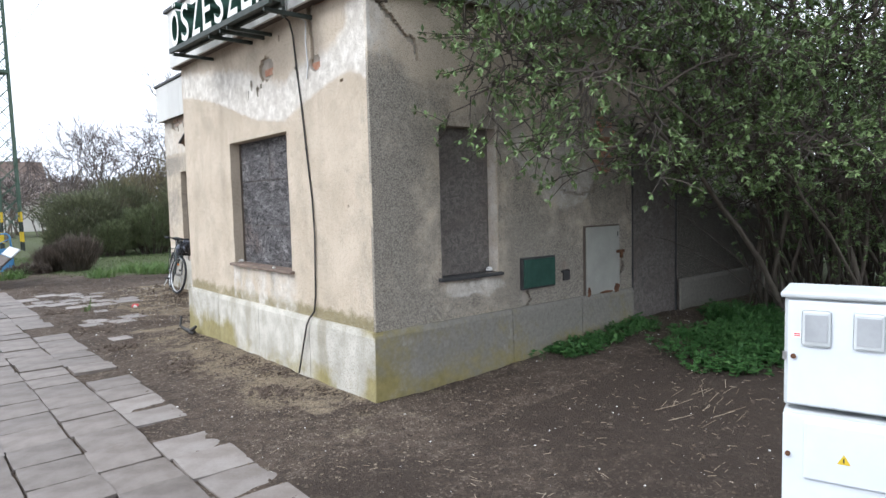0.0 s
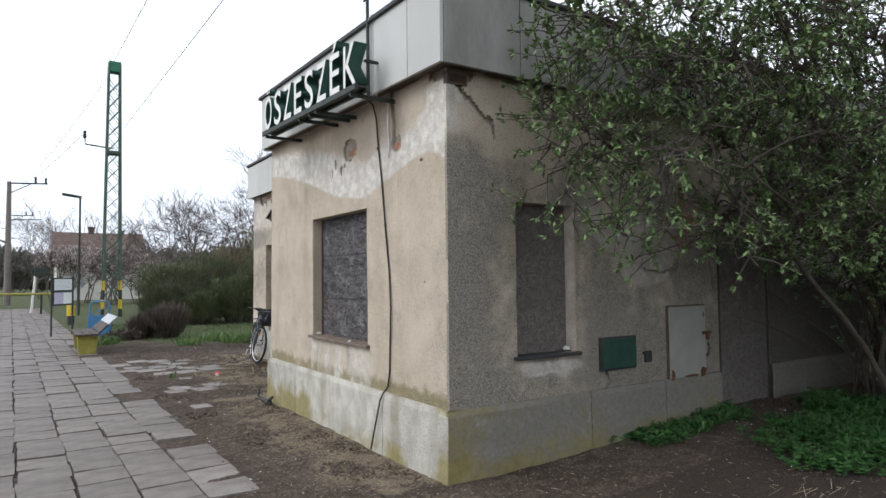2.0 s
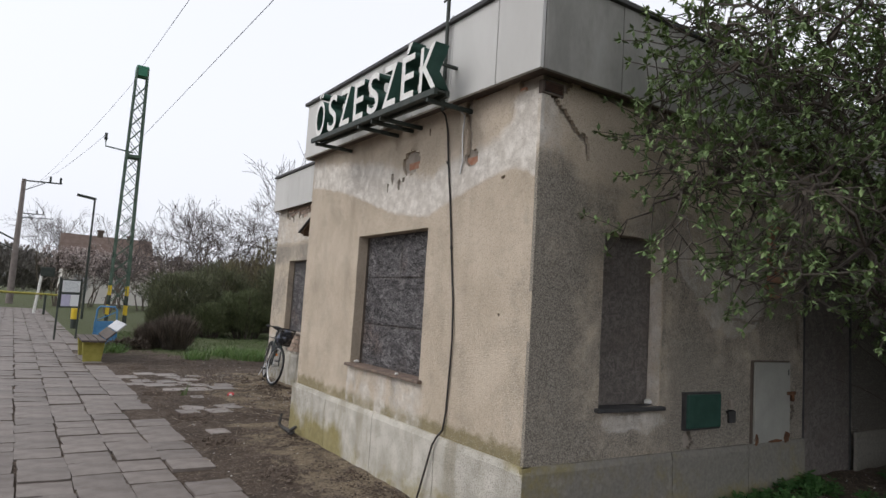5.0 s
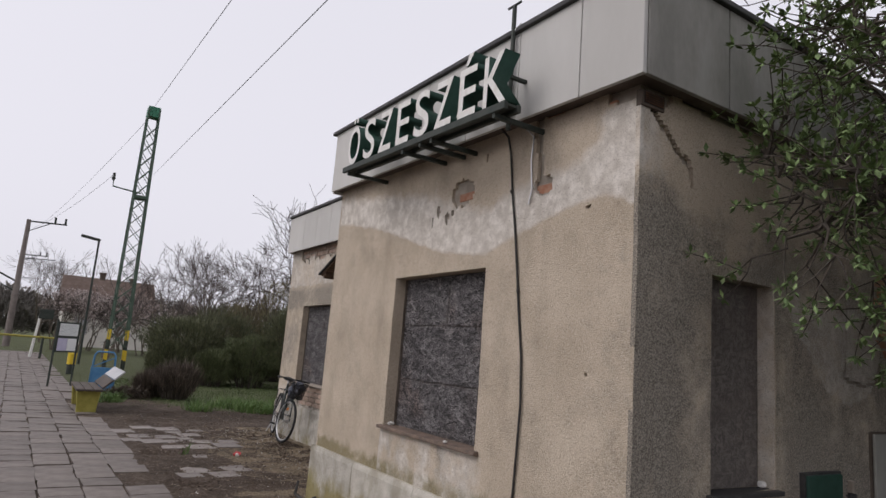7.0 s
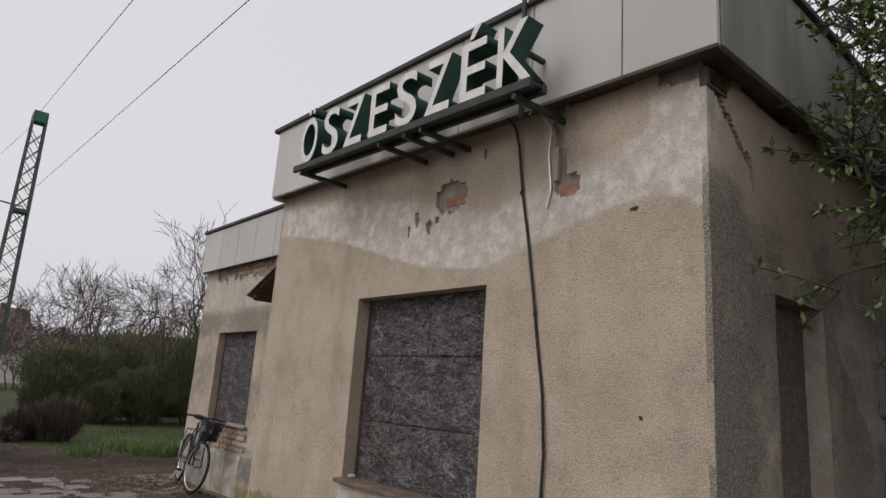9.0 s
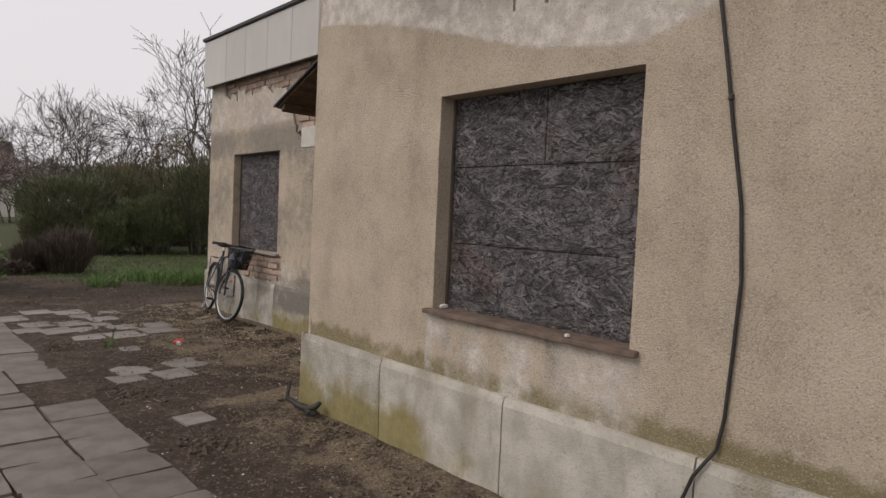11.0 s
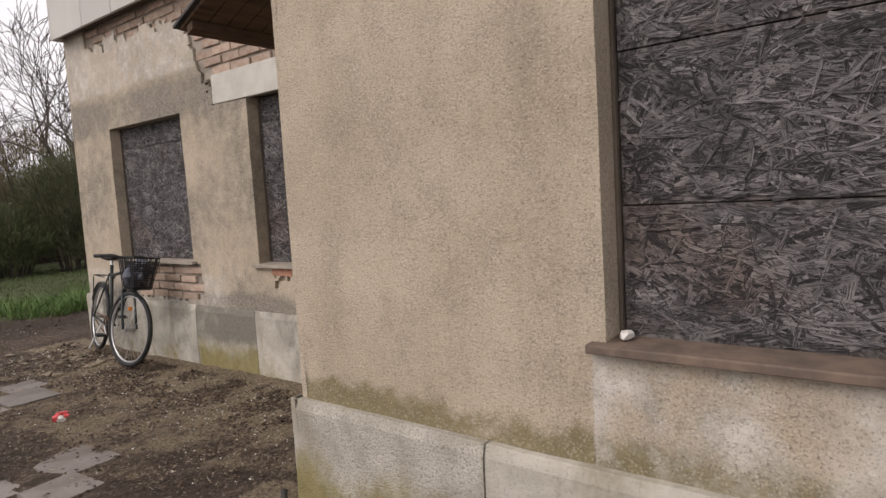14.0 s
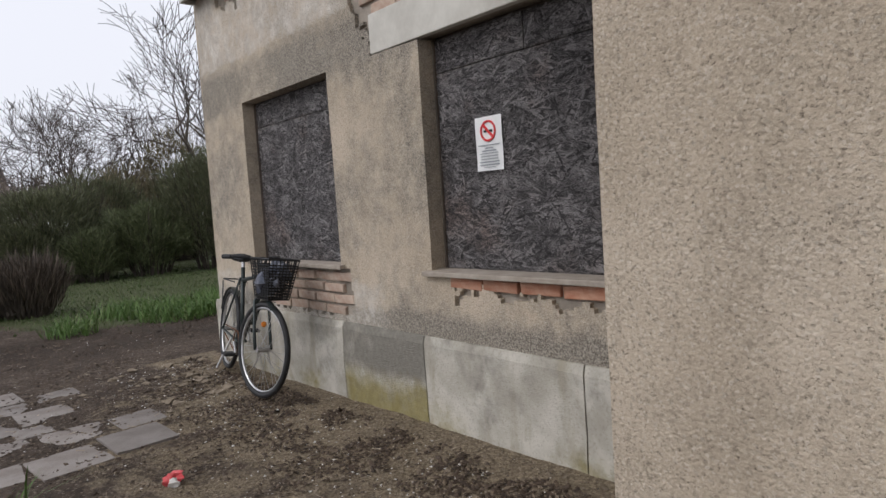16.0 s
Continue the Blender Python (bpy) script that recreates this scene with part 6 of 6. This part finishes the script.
def tufts(rng):
    for cx, cy, r, n in ((4.6, 16.0, 0.5, 700), (5.3, 15.9, 0.5, 700), (4.3, 16.8, 0.6, 600), (5.6, 16.9, 0.6, 600), (3.3, 15.9, 0.3, 250), (1.75, 17.6, 0.35, 300), (2.05, 10.9, 0.08, 12)):
        for i in range(n):
            a, d = rng.uniform(0, 6.283), r * rng.random() ** 0.6
            yield cx + d * math.cos(a), cy + d * math.sin(a)


blades("meadow_grass", meadow, GRASS, "uneven spring grass behind the building", 1, 0.025, 0.08, 0.007)
blades("grass_tufts", tufts, leaf_material("tuft_grass", (0.06, 0.115, 0.025), (0.10, 0.175, 0.045), (0.18, 0.22, 0.085)), "fresh tufts of long grass", 2, 0.10, 0.32, 0.007)

# nettles and herbs along the side wall
rng = random.Random(21)
herb = Acc()
n = 0
while n < 2600:
    x, y = rng.uniform(4.2, 9.0), rng.uniform(1.6, 4.0)
    core_patch = 1 - step(math.hypot((x - 6.8) / 1.35, (y - 2.75) / 0.85) + 0.5 * wob(x, y, 1.6, 40) + 0.25 * wob(x, y, 5, 42), 0.55, 1.15)
    strip = (1 - step(abs(y - 3.85), 0.08, 0.25)) * (1 if 4.4 < x < 6.2 else 0) * (0.5 + wob(x, 0, 3, 41))
    if rng.random() > max(core_patch, strip):
        continue
    n += 1
    h = rng.uniform(0.05, 0.2) * (0.5 + 0.6 * core_patch)
    p = Vector((x, y, ground_z(x, y) - 0.01))
    herb.tube([p, p + Vector((rng.gauss(0, 0.02), rng.gauss(0, 0.02), h))], [0.003, 0.002], 3, False)
    for k in range(8):
        q = p + Vector((0, 0, h * rng.uniform(0.35, 1.0)))
        d = rand_dir(rng, 0.5)
        d.z = abs(d.z) * 0.5
        leaf(herb, q, d.normalized(), Vector((0, 0, 1)), rng.uniform(0.03, 0.07), rng.uniform(0.012, 0.022))
single("nettle_patch", herb, HERB, "low bright green nettles on the damp soil", "weeds", kind="stuff")


# stones, rubble and straw on the soil
def scatter(name, material, n, spot, s0, s1, label, seed, category, flat=0.6):
    rng = random.Random(seed)
    base = [Vector(v).normalized() for v in ((1, 0, 0), (-1, 0, 0), (0, 1, 0), (0, -1, 0), (0, 0, 1), (0, 0, -1))]
    tri = ((0, 2, 4), (2, 1, 4), (1, 3, 4), (3, 0, 4), (2, 0, 5), (1, 2, 5), (3, 1, 5), (0, 3, 5))
    acc = Acc()
    while len(acc.f) < n * 8:
        p = spot(rng)
        if not p:
            continue
        s = s0 + (s1 - s0) * rng.random() ** 3
        i, r = len(acc.v), Euler((rng.uniform(0, 6), rng.uniform(0, 6), rng.uniform(0, 6))).to_matrix()
        for b in base:
            v = r @ (b * s * rng.uniform(0.6, 1.25))
            acc.v.append((p[0] + v.x, p[1] + v.y, ground_z(*p) + v.z * flat + s * 0.15))
        acc.f += [tuple(i + k for k in t) for t in tri]
    return single(name, acc, material, label, category, kind="stuff")


def by_walls(rng):
    x, y = rng.uniform(1.6, 4.0), rng.uniform(3.0, 14.0)
    if (x > 2.70 and 4.03 < y < 8.2) or rng.random() > ground_mask(x, y)[1] + 0.05:
        return None
    return x, y


def anywhere(rng):
    x, y = rng.uniform(1.5, 7.0), rng.uniform(0.3, 15.5)
    return None if (x > 2.70 and 4.03 < y < 8.2) or (x > 3.95 and y > 4) else (x, y)


GRAVEL = plain("gravel_stone", (0.11, 0.085, 0.06), (0.28, 0.23, 0.17), 25, 0.95)
CLOD = plain("soil_clod", (0.055, 0.042, 0.032), (0.12, 0.09, 0.07), 20, 0.95)
scatter("wall_gravel", GRAVEL, 15000, by_walls, 0.003, 0.014, "loose sandy gravel along the foot of the walls", 3, "gravel")
scatter("soil_clods", CLOD, 7000, anywhere, 0.003, 0.02, "small dark clods of earth", 4, "soil")


def heaps(rng):
    cx, cy = rng.choice(((1.76, 9.1), (1.8, 7.7), (1.71, 11.04), (1.87, 14.2), (2.3, 4.9), (2.0, 6.3)))
    return rng.gauss(cx, 0.10), rng.gauss(cy, 0.13)


scatter("soil_heaps", CLOD, 900, heaps, 0.008, 0.034, "little heaps of dark crumbled soil", 9, "soil", 0.8)
scatter("pale_chips", CHALK, 1700, lambda r: anywhere(r) if r.random() < 0.5 else (3.8 - abs(r.gauss(0, 0.5)), r.uniform(8.6, 13.4)), 0.003, 0.011, "pale chips of plaster strewn about", 5, "rubble")
scatter("plaster_rubble", GRAVEL, 120, lambda r: (r.gauss(3.45, 0.25), r.gauss(12.6, 0.35)), 0.02, 0.07, "lumps of fallen plaster by the bicycle", 6, "rubble", 0.4)
LITTER = leaf_material("dead_leaf_litter", (0.035, 0.024, 0.017), (0.075, 0.052, 0.036), (0.17, 0.13, 0.09), 0.8)


def litter_spots(rng):
    k = rng.random()
    if k < 0.5:
        x, y = 3.88 - abs(rng.gauss(0, 0.38)), rng.uniform(8.4, 13.4)
    elif k < 0.57:
        x, y = rng.uniform(2.0, 6.2), rng.uniform(0.8, 3.9)
    elif k < 0.66:
        x, y = 2.66 - abs(rng.gauss(0, 0.2)), rng.uniform(3.9, 8.3)
    elif k < 0.82:
        x, y = rng.uniform(1.8, 5.2), rng.gauss(15.1, 0.5)
    else:
        x, y = rng.uniform(1.6, 3.4), rng.uniform(8.8, 14.0)
    if wob(x, y, 2.3, 55) + 0.5 * wob(x, y, 6, 56) < -0.05 or (x > 3.86 and y < 13.6):
        return None
    return x, y


rng = random.Random(61)
acc = Acc()
for k in range(19000):
    p = litter_spots(rng)
    if p:
        d = rand_dir(rng, 0.25)
        d.z = abs(d.z) * 0.6
        q = Vector((p[0], p[1], ground_z(*p) + 0.004))
        leaf(acc, q, d.normalized(), Vector((rng.gauss(0, 0.3), rng.gauss(0, 0.3), 1)), rng.uniform(0.014, 0.045), rng.uniform(0.006, 0.014))
single("leaf_litter", acc, LITTER, "dark rotten leaf litter along the foot of the walls", "litter", kind="stuff")

rng = random.Random(8)
acc = Acc()
for k in range(3200):
    p = anywhere(rng)
    if not p or (p[1] > 4.2 and rng.random() < 0.45):
        continue
    a, l = rng.uniform(0, 6.283), rng.uniform(0.012, 0.06)
    z = ground_z(*p) + 0.008
    acc.tube([(p[0], p[1], z), (p[0] + l * math.cos(a), p[1] + l * math.sin(a), z + rng.uniform(0, 0.012))], 0.0016, 3, False)
for k in range(26):
    a, l = rng.gauss(0.1, 0.35), rng.uniform(0.08, 0.22)
    x, y = rng.gauss(4.35, 0.3), rng.gauss(2.3, 0.2)
    acc.tube([(x, y, ground_z(x, y) + 0.012), (x + l * math.cos(a), y + l * math.sin(a), ground_z(x, y) + 0.03)], 0.002, 3, False)
single("straw_litter", acc, STRAW, "dry straw and twigs strewn on the soil", "litter", kind="stuff")


def joints(rng):
    for k in range(420):
        yield 1.32 - 0.186 - 0.372 * rng.choice((0, 1, 1, 1, 2)) + rng.gauss(0, 0.008), rng.uniform(3.0, 16.0) if rng.random() < 0.6 else rng.gauss(rng.choice((3.7, 4.6, 6.2, 7.5)), 0.2)


blades("joint_weeds", joints, HERB, "tiny weeds in the paving joints", 7, 0.015, 0.04, 0.004, 0.8)


# ---- paving: one object a slab near the path, the rest joined ----
paving = thing("pavement", (0.4, 8.0, 0.0), "worn concrete slab paving of the platform", "paving", kind="structure")
rng = random.Random(5)


def slab_form(w, l, seed, h=0.06):
    bm = bmesh.new()
    bmesh.ops.create_grid(bm, x_segments=4, y_segments=4, size=0.5)
    for v in bm.verts:
        e = 0.006 if abs(v.co.x) > 0.4 or abs(v.co.y) > 0.4 else 0
        c = 0.008 if abs(v.co.x) > 0.4 and abs(v.co.y) > 0.4 else 0
        k = 1 - (c + 0.014 * (0.5 + wob(v.co.x * 3, v.co.y * 3, 2, seed))) * (2 if e else 0.3)
        v.co = Vector((v.co.x * w * k, v.co.y * l * k, 0.004 * wob(v.co.x, v.co.y, 3, seed) - e))
    rim = [e for e in bm.edges if e.is_boundary]
    r = bmesh.ops.extrude_edge_only(bm, edges=rim)
    for g in r["geom"]:
        if isinstance(g, bmesh.types.BMVert):
            g.co.z -= h
    me = bpy.data.meshes.new("slab")
    bm.to_mesh(me)
    bm.free()
    return me


forms = []
for k in range(6):
    me = slab_form(0.362, 0.385, k * 2.3)
    me.materials.append(SLAB)
    forms.append(me)
dirty = []
for k in range(4):
    me = slab_form(0.36, 0.39, 40 + k)
    me.materials.append(SLAB_DIRTY)
    dirty.append(me)
joined = Acc()
count = 0
ROW, COL = 0.388, 0.370
SKEW = Matrix.Translation((1.185, 6.0, 0)) @ pose(0, 0, 0, 0, 0, 0.95) @ Matrix.Translation((-1.135, -6.0, 0))
for c in range(16):
    x = 1.32 - COL * c
    shift = rng.uniform(0, ROW)
    for r in range(110):
        y = 1.6 + shift + ROW * r
        if c == 0 and (rng.random() < 0.12 or (8.2 < y < 10.5 and rng.random() < 0.3)):
            continue
        z = 0.042 + rng.uniform(-0.007, 0.006)
        m = SKEW @ pose(x + rng.uniform(-0.012, 0.012), y, z, rng.uniform(-1.2, 1.2), rng.uniform(-1.2, 1.2), rng.uniform(-1.8, 1.8))
        if c < 6 and 3.0 < y < 22.0 and count < 295:
            ob = new("slab", (dirty if c == 0 and y < 5.5 else forms)[rng.randrange(4 if c == 0 and y < 5.5 else 6)])
            ob.parent = paving
            ob.matrix_basis = Matrix.Translation(-ROOT[paving.name]) @ m
            count += 1
        else:
            me = forms[rng.randrange(6)]
            i = len(joined.v)
            joined.v += [tuple(m @ v.co) for v in me.vertices]
            joined.f += [tuple(i + k for k in p.vertices) for p in me.polygons]
rest = part("slab_field", joined, SLAB, paving)
rest["kind"] = "stuff"

# slabs left lying in the soil before the wing
old = thing("pavement_remains", (2.3, 11.5, 0.0), "broken concrete slabs sunk in the soil", "paving", kind="structure")
for x, y, a, k in [(2.25, 13.31, 4, 1), (2.62, 13.12, 2, 1), (1.9, 13.45, 3, 0.9), (1.55, 13.08, 5, 1), (2.11, 12.45, 6, 1), (1.74, 12.52, 4, 0.9), (2.48, 12.6, 2, 0.95), (2.3, 12.95, 1, 0.8), (1.85, 11.98, 8, 0.9), (2.35, 12.24, 3, 0.6),
                   (2.53, 11.92, 0, 1), (2.16, 11.98, 5, 0.8), (2.04, 11.5, -4, 0.85), (2.40, 11.45, 6, 1), (2.78, 11.52, 3, 1), (2.9, 11.95, 3, 0.8), (2.22, 10.66, -6, 0.5), (1.6, 12.17, 5, 0.8), (2.03, 9.85, 3, 1.1), (2.43, 9.83, 4, 1.05), (1.87, 9.55, 8, 0.7),
                   (2.24, 9.47, 6, 0.8), (1.92, 8.2, 5, 0.6)]:
    ob = new("slab", dirty[rng.randrange(4)])
    ob.parent = old
    ob.matrix_basis = Matrix.Translation((x, y, ground_z(x, y) + 0.012)) @ pose(-2.3, -11.5, 0, rng.uniform(-1, 1), rng.uniform(-1, 1), a) @ Matrix.Scale(k, 4)
    ob.location = (x - 2.3, y - 11.5, ground_z(x, y) + 0.008)
